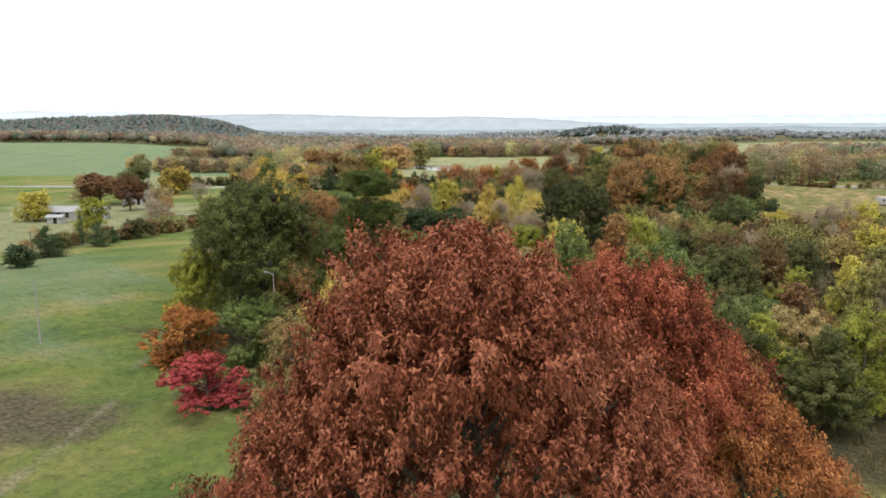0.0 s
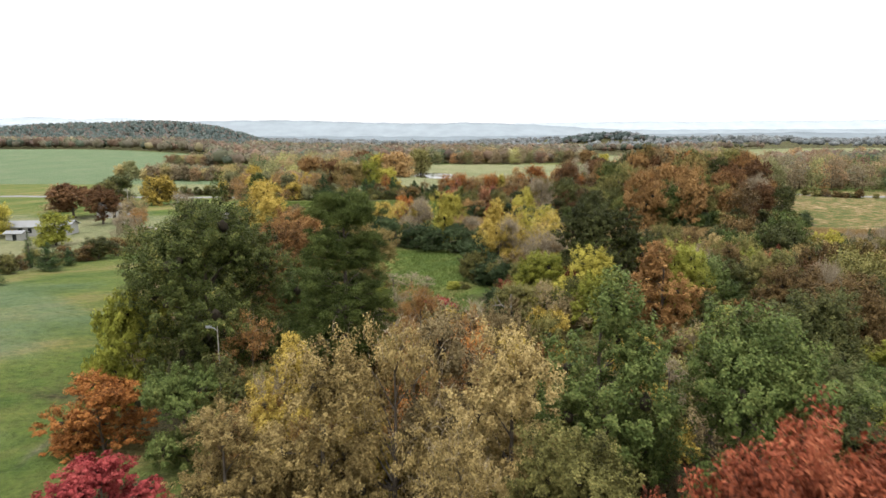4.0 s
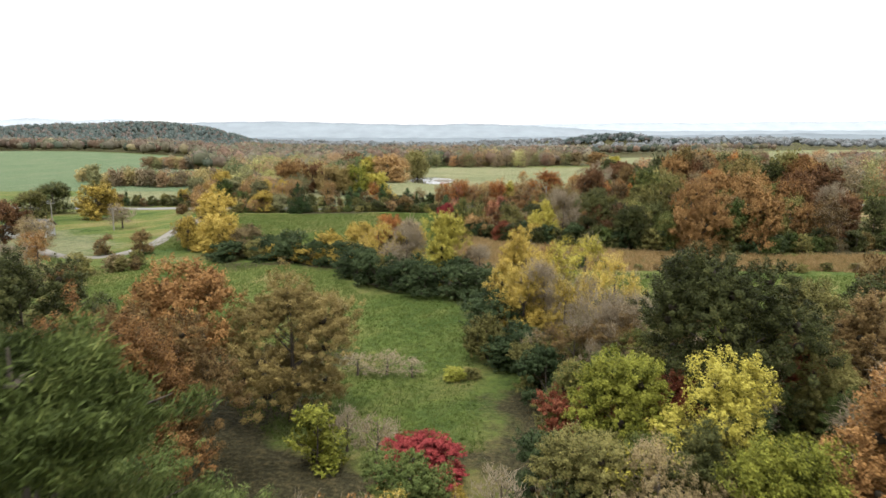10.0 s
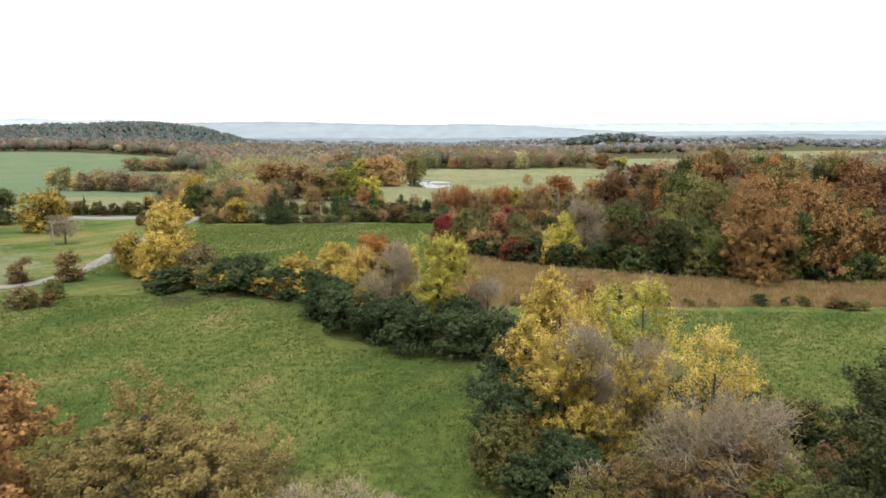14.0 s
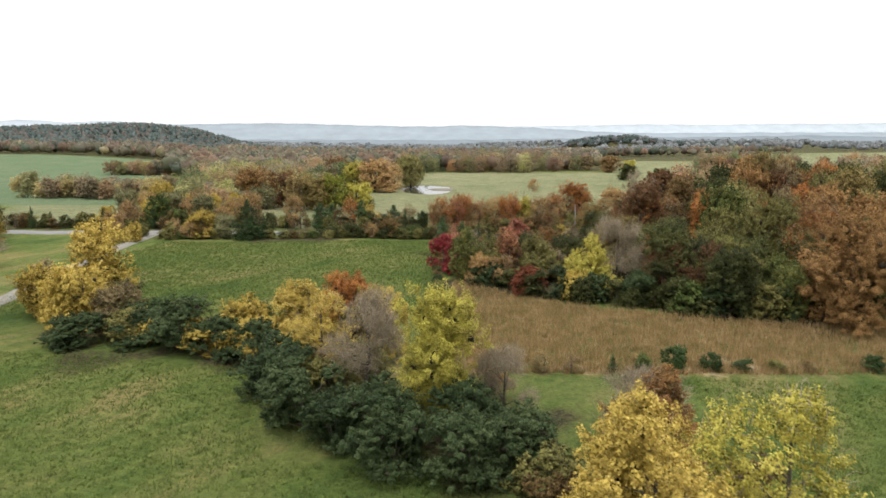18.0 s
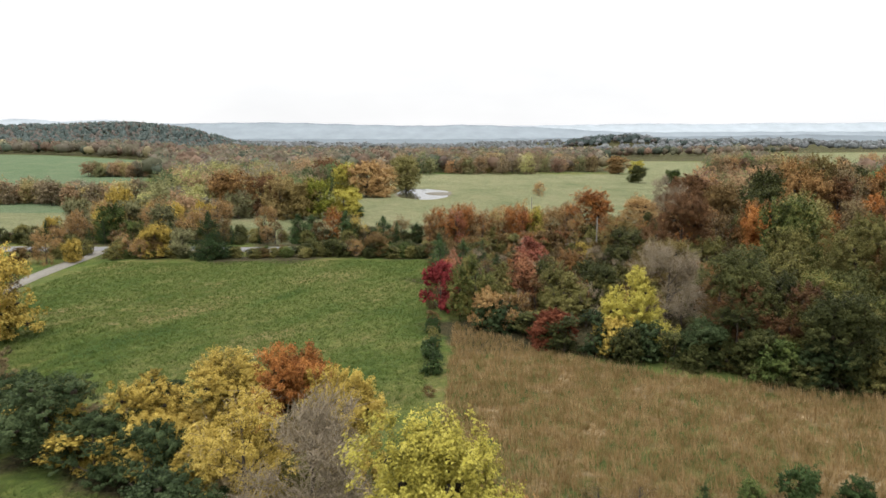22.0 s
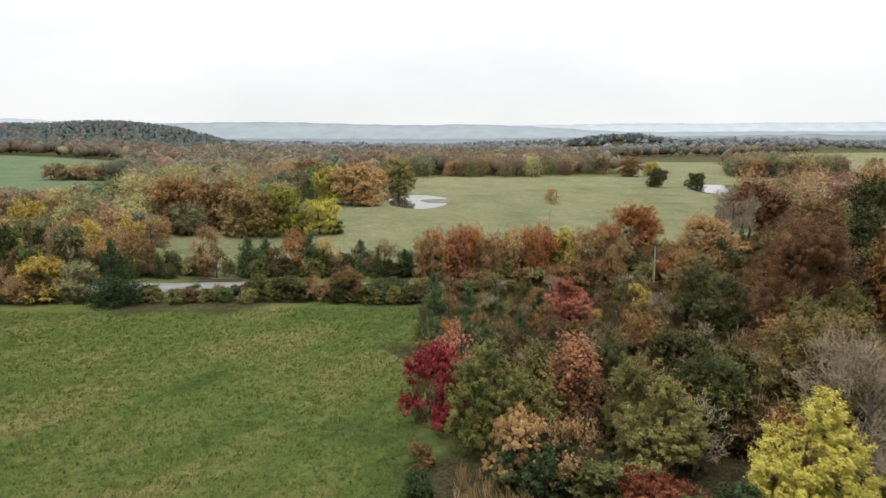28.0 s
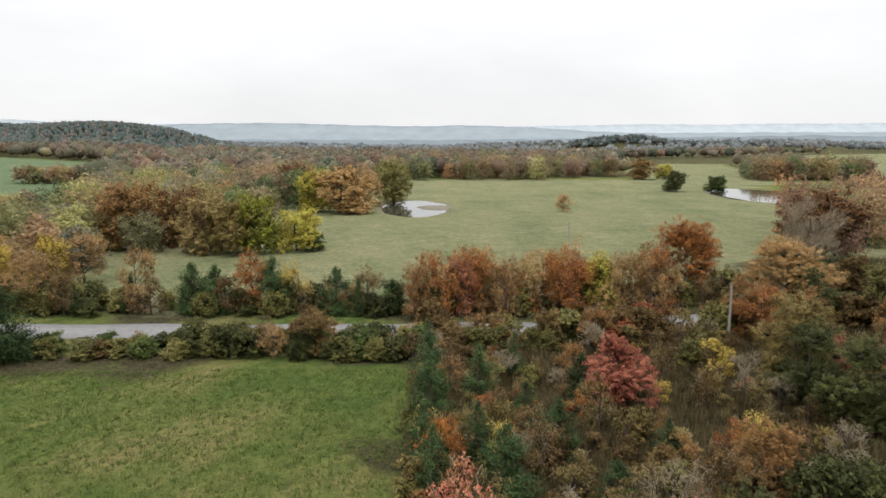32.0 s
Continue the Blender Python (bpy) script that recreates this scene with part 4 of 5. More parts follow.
grove("second hedge trees", "in the hedge beside the meadow", [
    (-0.5, 175, 11.8, 7.3, "tall", "yellow"), (-8.0, 182, 10.4, 8.6, "bare", "tan"), (-11.3, 195, 9.6, 6.0, "round", "orange"), (-7.5, 193, 8.4, 6.0, "round", "gold"),
    (-17.5, 199, 7.4, 7.6, "round", "gold"), (-24.0, 198, 6.0, 6.6, "shrub", "gold"), (-56.5, 229, 11.4, 10.0, "round", "gold"), (-48.5, 207, 8.4, 8.6, "round", "gold"),
    (-42, 204, 6.4, 7, "shrub", "tan"), (-31.5, 196.5, 6.4, 7.8, "shrub", "privet"), (-45, 199, 4.0, 8, "shrub", "privet"), (-38, 198, 4.0, 7, "shrub", "privet"),
    (-12, 174, 6.4, 8, "shrub", "privet"), (-5.5, 170, 5.8, 7.5, "shrub", "privet")])
grove("second hedge trees", "in the hedge beside the meadow", [
    (1, 168.5, 5.4, 7, "shrub", "privet"), (-4, 166, 5.0, 6.5, "shrub", "privet"), (1.6, 164.4, 5.2, 6.5, "shrub", "privet"), (5.6, 167, 4.8, 6, "shrub", "privet"), (-16, 181, 6.0, 8, "shrub", "privet"), (-9, 170.5, 4.6, 6, "shrub", "privet"), (-21, 190, 5, 6.5, "shrub", "privet"), (-26, 193, 4.6, 6, "shrub", "privet"),
    (5, 176, 6.5, 6, "bare", "tan"), (4, 181, 5, 5, "half", "rust"), (-63, 240, 7.5, 6, "half", "brown"), (-60, 218, 7, 6, "shrub", "tan"), (-13, 187, 9, 7, "half", "gold")])
grove("field edge bushes", "on the bank between two fields", [
    (24.2, 189.4, 2.7, 2.6, "shrub", "cedar"), (28.2, 189.3, 2.0, 2.2, "shrub", "cedar"), (31.8, 189.4, 1.3, 2.3, "shrub", "cedar"), (20.8, 189.2, 1.8, 2.0, "shrub", "green"), (17.6, 188.8, 2.0, 1.1, "cone", "cedar"),
    (13.2, 188.6, 2.3, 2.4, "half", "brown"), (10.2, 188.4, 2.2, 2.4, "half", "umber"), (45.6, 189.4, 1.6, 2.6, "shrub", "cedar"), (35.4, 189.5, 1.1, 2.0, "shrub", "olive"), (38.6, 189.5, 1.0, 1.8, "half", "brown"), (49.4, 189, 1.4, 1.5, "shrub", "cedar"),
    (-1.6, 217, 3.0, 2.6, "shrub", "cedar"), (-1.5, 221.5, 2.8, 2.6, "shrub", "cedar"), (-1.6, 226, 2.4, 2.2, "shrub", "olive"), (-1.6, 231, 2.2, 2.2, "shrub", "cedar"), (-1.8, 236, 2.0, 2.2, "shrub", "brown"), (-1.6, 210, 1.2, 1.3, "half", "brown")])
scatter("first thicket trees", WOOD1, [[(20, 45), (48, 60), (62, 150), (30, 128), (28, 100), (24, 75)]], 92, (5, 8.5), [(2.6, "round", "olive"), (2, "round", "brown"), (0.6, "round", "straw"), (0.6, "round", "lime"), (3, "round", "deep"), (2, "round", "green"), (0.8, "bare", "tan"), (1.2, "round", "maroon"), (0.8, "shrub", "rust"), (0.6, "shrub", "red_oak")], 3.0)
scatter("thicket shrubs", WOOD1, [[(-14, 58), (10, 62), (28, 70), (26, 95), (12, 98), (-3, 92), (-14, 84), (-22, 72)]], 90, (3.2, 6), [(2, "shrub", "brown"), (3, "shrub", "olive"), (1, "bare", "tan"), (1.5, "half", "rust"), (2.5, "shrub", "gold"), (2, "shrub", "tan"), (1, "round", "olive"), (1.5, "half", "tan")], 2.2, None, (1.1, 1.7))
scatter("thicket shrubs", WOOD1, [[(-9, 82), (12, 84), (9, 104), (-1, 105), (-9, 99)]], 54, (1.6, 3.2), [(4, "bare", "tan"), (2, "half", "tan"), (2, "half", "umber"), (1, "shrub", "olive"), (0.6, "half", "gold")], 1.6, None, (1.2, 1.8))
scatter("second hedge shrubs", "in the hedge beside the meadow", [[(-66, 236), (-58, 212), (-46, 201), (-30, 195), (-20, 190), (-10, 178), (-6, 186), (-12, 197), (-28, 203), (-46, 209), (-60, 232)]], 40, (3.6, 6.4),
        [(3, "shrub", "gold"), (2, "round", "gold"), (2, "shrub", "tan"), (2, "shrub", "olive"), (1, "shrub", "privet"), (0.6, "half", "rust")], 2.6, None, (0.9, 1.25))
scatter("thicket trees", WOOD1, [[(5, 100), (14, 100), (32, 124), (24, 148), (13, 130)]], 24, (5.0, 7.2), [(4, "round", "olive"), (0.6, "round", "lime"), (1.6, "bare", "tan"), (2, "shrub", "privet"), (1.2, "round", "brown"), (1.5, "round", "oakgreen"), (0.6, "round", "red_oak")], 3.6, None, (0.95, 1.3))
grove("meadow bushes", "on the bank across the meadow", [(-9.5, 130.5, 2.2, 4.6, "bare", "tan"), (-6.5, 131, 2.4, 4.4, "bare", "tan"), (-3.8, 130.5, 2.0, 3.6, "bare", "tan"), (0.5, 130, 1.4, 2.6, "shrub", "lime"), (2.2, 130.4, 1.2, 2.2, "shrub", "olive"), (-65, 206, 5.2, 4.6, "round", "brown")])
scatter("second hedge shrubs", "in the hedge beside the meadow", [[(4, 128), (7, 124), (24, 140), (20, 166), (10, 172), (4, 158)]], 26, (3.6, 6.0),
        [(2, "shrub", "privet"), (2, "bare", "tan"), (2, "shrub", "gold"), (1, "half", "yellow"), (1, "shrub", "olive"), (1, "shrub", "brown")], 2.8, None, (0.9, 1.4))
scatter("thicket shrubs", WOOD1, [[(4, 100), (14, 100), (34, 125), (22, 150), (12, 128)]], 44, (3.2, 6.5), [(3, "shrub", "olive"), (0.8, "bare", "tan"), (1, "shrub", "privet"), (1, "half", "brown"), (1, "shrub", "green"), (0.4, "shrub", "red_oak")], 2.0)

scatter("field edge bushes", "on the bank between two fields", [[(50, 187), (80, 185.2), (116, 183), (116, 186), (80, 188), (50, 190)]], 26, (1.6, 3.0),
        [(3, "shrub", "brown"), (3, "shrub", "olive"), (2, "half", "brown"), (1, "shrub", "cedar")], 1.6, None, (0.7, 1.0))

scatter("thicket trees", WOOD1, [[(44, 92), (60, 90), (100, 124), (88, 150), (60, 148)]], 52, (5.5, 8.2), [(3, "round", "olive"), (2, "round", "straw"), (1.4, "round", "yellow"), (2, "round", "umber"), (1.5, "round", "deep"), (1.2, "bare", "tan"), (0.8, "cone", "cedar"), (1, "half", "rust")], 4.0, None, (1.0, 1.35))
# -- the wood on the right rise --
WOOD2 = "in the wood beside the tall grass"
grove("wood edge trees", WOOD2, [
    (-0.7, 243, 7.0, 6.0, "shrub", "crimson"), (1.6, 247.5, 8.0, 4.6, "half", "coral"), (3.8, 239, 8.8, 6.8, "round", "oakgreen"), (11.0, 242, 8.6, 4.8, "tall", "pink"), (5.5, 234, 5.4, 5.2, "shrub", "fawn"), (9.0, 233, 5.0, 4.6, "half", "fawn"), (13, 226.5, 4.8, 6.0, "shrub", "red_oak"),
    (22.2, 226, 9.4, 7.0, "round", "yellow"), (19.2, 222.6, 4.6, 4.4, "shrub", "gold"), (24.6, 222, 4.4, 4.6, "half", "yellow"), (27.4, 229, 12.4, 9, "bare", "tan"), (16, 235, 7.0, 6.6, "round", "olive"), (21.5, 240, 7.4, 6, "round", "deep"), (34, 223, 12.4, 8.5, "round", "deep"),
    (40.5, 264, 14.8, 10.6, "round", "maroon"), (52.4, 206.5, 15.0, 11.5, "round", "russet"), (39.2, 216, 8.4, 5.6, "round", "olive"), (30, 240, 11, 8, "round", "umber"), (28.4, 218.5, 5.0, 6.0, "shrub", "privet"), (33, 214.5, 5.0, 6.0, "shrub", "deep"), (38.5, 211.8, 5.2, 6.0, "shrub", "privet")])
grove("wood edge trees", WOOD2, [
    (15.6, 276, 6.0, 6.6, "round", "coral"), (2.6, 308, 8.6, 4.8, "half", "coral"), (36.5, 317, 11.0, 11.0, "round", "orange"), (68, 340, 12.6, 14, "spread", "maroon"), (45, 303, 9.2, 10.4, "round", "fawn"),
    (55, 318, 12, 10, "bare", "tan"), (21.5, 308, 8.4, 4.6, "tall", "yellow"), (27.4, 281.5, 3.6, 3.6, "shrub", "gold"), (19.8, 310, 7, 5, "shrub", "red"), (30, 309, 8.5, 6, "half", "orange"), (62, 300, 11, 9, "round", "brown")])
WOODMIX = [(1.2, "round", "umber"), (3.4, "round", "olive"), (1.0, "round", "sage"), (1.6, "half", "orange"), (2.4, "round", "oakgreen"), (3.4, "round", "russet"), (3.0, "round", "rust"), (2.6, "round", "deep"), (0.6, "half", "tan"), (0.8, "half", "brown"), (1, "round", "green"), (0.7, "round", "orange"), (0.6, "bare", "tan"), (0.15, "round", "gold"), (1.2, "round", "maroon"), (0.25, "half", "coral"), (0.3, "half", "pink")]
scatter("wood trees", WOOD2, [[(40, 214), (66, 207), (96, 212), (104, 240), (118, 275), (125, 330), (90, 335), (62, 285), (46, 245)]], 86, (6.5, 10.5), WOODMIX, 4.8, None, (1.2, 1.6), [(40.5, 264), (50.6, 206)])
scatter("wood edge trees", WOOD2, [[(30, 216), (38, 211.5), (66, 207), (62, 224), (38, 230)]], 20, (5.2, 7.5), [(3, "round", "deep"), (2, "round", "oakgreen"), (2, "round", "olive"), (1, "round", "maroon"), (1, "shrub", "green")], 3.6, None, (1.1, 1.5))
scatter("wood edge shrubs", WOOD2, [[(3, 235), (12, 225.5), (22, 217), (36, 211), (66, 206), (100, 208), (100, 214), (66, 212), (38, 216), (24, 222), (14, 231), (5, 240)]], 60, (3.0, 5.0),
        [(1.6, "shrub", "olive"), (2, "shrub", "green"), (1, "shrub", "umber"), (4, "shrub", "deep"), (3, "shrub", "privet")], 1.9)
scatter("wood trees", WOOD2, [[(6, 240), (24, 232), (42, 226), (44, 252), (30, 256), (10, 254)]], 40, (3.4, 5.6), [(2, "round", "olive"), (3, "half", "brown"), (2, "round", "rust"), (1, "round", "deep"), (1, "bare", "tan")], 3.0, None, (1.1, 1.4))

# -- the overgrown lot before the road --
LOT = "in the overgrown lot by the road"
grove("lot cedars", LOT, [
    (-1.6, 284.5, 5.8, 3.5, "cone", "cedar"), (-1.2, 276.5, 6.9, 3.9, "cone", "cedar"), (-0.9, 269.0, 7.1, 4.2, "cone", "cedar"), (-1.4, 262.5, 5.4, 3.5, "cone", "cedar"), (-0.6, 257.0, 5.8, 3.8, "cone", "cedar"),
    (3.3, 274.5, 6.0, 3.9, "cone", "cedar"), (2.6, 263.0, 5.2, 3.5, "cone", "cedar"), (4.2, 257.5, 5.8, 4.6, "cone", "cedar"), (7.4, 284, 4.6, 3.0, "cone", "cedar"), (7.0, 270.0, 4.2, 3.2, "cone", "cedar"),
    (13.0, 277, 4.4, 3.5, "cone", "cedar"), (8.9, 265, 4.6, 3.8, "cone", "cedar"), (17.2, 280, 3.7, 3.0, "cone", "cedar"), (17, 264, 3.3, 3.0, "cone", "cedar"), (11.5, 257, 3.5, 3.0, "cone", "cedar"), (2.0, 250.5, 4.6, 3.5, "cone", "cedar")])
scatter("lot shrubs", LOT, [[(-2, 252), (10, 252), (44, 250), (48, 268), (44, 292), (6, 294), (-2, 290)]], 170, (1.5, 3.4),
        [(3, "half", "brown"), (2.2, "bare", "tan"), (2.6, "shrub", "brown"), (3, "half", "umber"), (1.5, "shrub", "umber"), (1.2, "shrub", "olive"), (1, "half", "rust"), (0.25, "half", "coral"), (0.4, "half", "gold"), (0.9, "half", "orange")], 1.6)
scatter("lot shrubs", LOT, [[(-3, 246), (-1.2, 240), (0, 292), (-3, 292)]], 12, (1.6, 2.8), [(2, "shrub", "rust"), (1, "shrub", "olive"), (1, "shrub", "brown")], 1.8)

scatter("lot shrubs", LOT, [[(-2, 291), (25, 291), (25, 296.5), (-2, 296.5)], [(31, 292), (62, 292), (62, 297), (31, 297)]], 34, (2.8, 4.8), [(3, "shrub", "brown"), (2, "shrub", "olive"), (1, "half", "rust"), (1, "shrub", "deep"), (0.5, "shrub", "red")], 1.7)
scatter("lot trees", LOT, [[(30, 250), (60, 262), (62, 296), (34, 296)]], 20, (4.5, 7.0), [(1.5, "half", "brown"), (2, "half", "rust"), (1.4, "round", "umber"), (2.2, "round", "olive"), (2, "round", "deep"), (2.4, "half", "orange")], 3.4, None, (1.0, 1.35))
# -- hedges along the road --
HEDGE = "in the hedge along the road"
scatter("south hedge", HEDGE, [[(-30, 289), (-3, 289), (-3, 294.5), (-30, 294.5)]], 46, (2.4, 4.0), [(4, "shrub", "olive"), (3, "shrub", "green"), (3, "shrub", "deep"), (0.8, "half", "brown"), (0.3, "shrub", "rust"), (0.5, "half", "fawn")], 1.4, None, (0.9, 1.3))
scatter("south hedge", HEDGE, [[(-72, 289), (-30, 289), (-30, 294.3), (-72, 294.3)]], 46, (2.2, 3.3), [(4, "shrub", "olive"), (3, "shrub", "green"), (3, "shrub", "deep"), (0.6, "shrub", "brown"), (0.4, "half", "fawn")], 1.5, None, (0.8, 1.0))
grove("road trees", HEDGE, [(-49.8, 289, 9.6, 8.0, "cone", "cedar"), (-62, 291, 7, 7, "round", "gold"), (-57, 292, 6, 6, "round", "moss"), (-15, 291, 5.2, 5.6, "shrub", "brown"), (-70, 291, 4, 5, "shrub", "olive")])
scatter("north hedge", HEDGE, [[(-125, 308), (60, 308), (60, 313), (-125, 313)]], 140, (2.6, 4.8), [(3, "shrub", "olive"), (3, "shrub", "deep"), (2, "cone", "cedar"), (2, "half", "brown"), (1, "half", "fawn"), (1, "shrub", "brown")], 1.7)
grove("road trees", HEDGE, [
    (-36, 311.5, 7, 6, "cone", "cedar"), (-32.6, 311.5, 6.8, 6, "cone", "cedar"), (-24.4, 311.5, 7.8, 6.4, "cone", "cedar"), (-15.3, 311, 6.4, 6, "cone", "cedar"), (-7.1, 309.5, 5.0, 3.6, "cone", "cedar"),
    (-27.2, 311, 8.8, 5.4, "half", "orange"), (-21, 312, 7, 5.4, "half", "gold"), (-57, 311, 9, 5.6, "half", "fawn"), (-44, 312, 9, 5.4, "half", "fawn"), (-11, 313, 6.5, 5.3, "half", "brown")])
scatter("road trees", HEDGE, [[(-4, 306.5), (32, 306.5), (32, 313), (-4, 313)]], 28, (4.4, 6.2), [(2.6, "half", "orange"), (6, "half", "fawn"), (1.6, "half", "straw"), (1, "half", "rust"), (4, "shrub", "deep")], 2.0, None, (1.3, 1.7))
scatter("road trees", HEDGE, [[(-100, 309), (-62, 309), (-60, 332), (-95, 338)]], 24, (5, 8.5), [(3, "round", "moss"), (2, "half", "fawn"), (2, "round", "gold"), (2, "half", "fawn"), (1, "bare", "tan"), (1, "round", "green")], 5)

scatter("road trees", HEDGE, [[(-84, 276), (-76, 276), (-76, 295), (-92, 295)], [(-70, 284), (-62, 290), (-62, 295), (-71, 295)]], 9, (3.0, 5.5), [(3, "shrub", "olive"), (2, "half", "fawn"), (1, "shrub", "brown"), (1, "shrub", "gold")], 2.4)
scatter("south hedge", HEDGE, [[(124, 293), (264, 300), (264, 306), (124, 298)]], 60, (2.6, 4.2), [(3, "shrub", "olive"), (2, "half", "brown"), (2, "shrub", "brown"), (1, "half", "rust")], 1.8, None, (0.9, 1.2))
# -- pasture clumps beyond the road --
PAST = "standing in the pasture beyond the road"
grove("pasture trees", PAST, [
    (-53, 366, 12.6, 12.8, "round", "straw"), (-46.5, 363, 11.8, 11.6, "round", "umber"), (-40, 363, 12.6, 10.0, "round", "lime"), (-32.5, 366, 9.2, 10.0, "round", "yellow"), (-28.8, 366, 4.8, 4.6, "shrub", "cedar"), (-70, 371, 14.4, 16.0, "round", "russet"),
    (-66, 364, 9, 9.8, "half", "moss"), (-62, 376, 13, 12.2, "round", "maroon"), (41, 452, 6.2, 6.3, "half", "fawn"), (110.7, 545, 9.8, 11.5, "round", "deep"), (131, 550, 8, 10.2, "round", "green"), (125, 650, 12.8, 18.3, "round", "fawn")])
grove("pasture trees", PAST, [
    (-35, 447, 15.2, 20.7, "round", "fawn"), (-44, 452, 14, 13.4, "round", "yellow"), (-20, 490, 17, 15.9, "round", "sage"), (-30, 475, 13, 14.6, "half", "fawn"), (-59, 484, 15.2, 15.9, "round", "maroon"), (-76, 380, 12, 12.2, "round", "maroon"),
    (112, 690, 12, 14.6, "round", "tan"), (140, 660, 9, 11.0, "round", "yellow"), (100, 700, 9, 11.0, "half", "fawn")])
MIX4 = [(3, "rust"), (4, "brown"), (1.2, "orange"), (4, "olive"), (2, "grey"), (1.5, "gold"), (1, "maroon"), (1.4, "deep"), (0.8, "yellow"), (1, "green")]
far_grove("pasture_woods", "rust, gold and olive woods behind the pasture", [
    [(-84, 376), (-60, 385), (-50, 440), (-60, 520), (-30, 560), (-90, 600), (-135, 500), (-108, 400)]], 95, (9, 14), MIX4, 6.0)
far_grove("roadside_woods", "tan and olive trees between road and pasture", [[(-95, 336), (-70, 332), (-66, 376), (-100, 378)]], 20, (7, 11), [(3, "olive"), (2, "gold"), (2, "grey"), (2, "rust"), (1, "yellow")], 5.5)
far_grove("right_pasture_woods", "rust and brown woods along the pasture", [[(75, 345), (120, 395), (146, 426), (136, 436), (100, 418)], [(205, 480), (290, 520), (420, 700), (330, 720), (225, 560)]], 42, (9, 14), [(4, "maroon"), (3, "rust"), (3, "brown"), (1, "orange"), (1, "olive")], 6.5)
far_grove("tree_line", "brown and grey tree line at the far end of the pasture", [[(-40, 640), (60, 640), (110, 690), (100, 740), (-40, 710)], [(192, 640), (262, 640), (272, 670), (204, 690)]], 90, (10, 15), MIX4, 4.6)
far_grove("left_hedge_trees", "olive and tan hedge trees in the green pasture", [[(-184, 412), (-124, 402), (-120, 418), (-182, 430)], [(-208, 444), (-197, 444), (-197, 451), (-208, 451)], [(-240, 600), (-190, 596), (-190, 618), (-240, 622)]], 24, (7.5, 11), [(3, "olive"), (2, "grey"), (2, "rust"), (1, "gold"), (2, "brown")], 5.0, (0.85, 1.1))
far_grove("rise_woods", "brown, rust and olive woods on the rise", [[(140, 328), (200, 345), (330, 370), (340, 430), (200, 440), (120, 400), (90, 340)]], 110, (8, 13), MIX4, 6.0, (1.1, 1.4))
far_grove("brown_field_woods", "tall tan and brown trees behind the brown field", [[(170, 330), (330, 350), (420, 420), (330, 440)]], 70, (9, 13), MIX4 + [(3, "grey"), (2, "yellow")], 6.0, (0.9, 1.15))

# -- about the farmhouse on the left --
FARM = "beside the farmhouse"
grove("farm trees", FARM, [
    (-113, 186, 8, 9.2, "round", "yellow"), (-91, 175, 7.6, 8, "round", "lime"), (-116, 229, 10.4, 15.5, "spread", "maroon"), (-99, 213, 10.8, 9.5, "spread", "maroon"), (-107, 270, 10.6, 12.4, "round", "gold"),
    (-70, 118, 5.4, 6.0, "cone", "cedar"), (-66.5, 104, 3.4, 5.0, "shrub", "cedar"), (-70, 136, 5.0, 4.4, "cone", "cedar"), (-71, 144, 3.4, 3, "cone", "cedar"), (-70, 153, 4.6, 6.4, "shrub", "deep"), (-75, 122, 5, 5, "half", "rust"), (-90, 250, 6.5, 8, "bare", "tan")])
grove("farm trees", FARM, [
    (-84, 200, 8.6, 8, "half", "tan"), (-78, 190, 7, 6, "half", "rust"), (-75, 176, 7.5, 7, "bare", "tan"), (-68, 165, 4, 6, "shrub", "olive"), (-63, 172, 3.4, 5, "shrub", "rust"), (-66, 182, 4, 6, "shrub", "olive"), (-72, 204, 4.4, 4.2, "shrub", "brown"),
    (-122, 262, 9, 9, "round", "olive"), (-128, 284, 10, 11, "round", "deep"), (-117, 290, 9, 10, "round", "olive"), (-130, 246, 9, 10, "round", "tan"), (-140, 200, 9, 9, "half", "tan"), (-74, 160, 3.6, 5, "shrub", "brown"), (-79, 112, 3, 5, "shrub", "olive"), (-62, 187, 3.0, 4.6, "shrub", "tan")])
scatter("hedge shrubs", "in the bank along the drive", [[(-60, 196), (-57, 190), (-66, 168), (-74, 130), (-80, 132), (-70, 172)]], 22, (2.0, 4.2), [(3, "shrub", "olive"), (2, "shrub", "brown"), (1, "half", "tan"), (1, "cone", "cedar")], 2.2)
far_grove("field_side_woods", "olive, tan and yellow trees along the brown field", [[(62, 92), (130, 140), (240, 150), (240, 100), (90, 66)]], 150, (6, 9.5), MIX4 + [(2, "yellow"), (2, "tan")], 4.6, (1.0, 1.35))


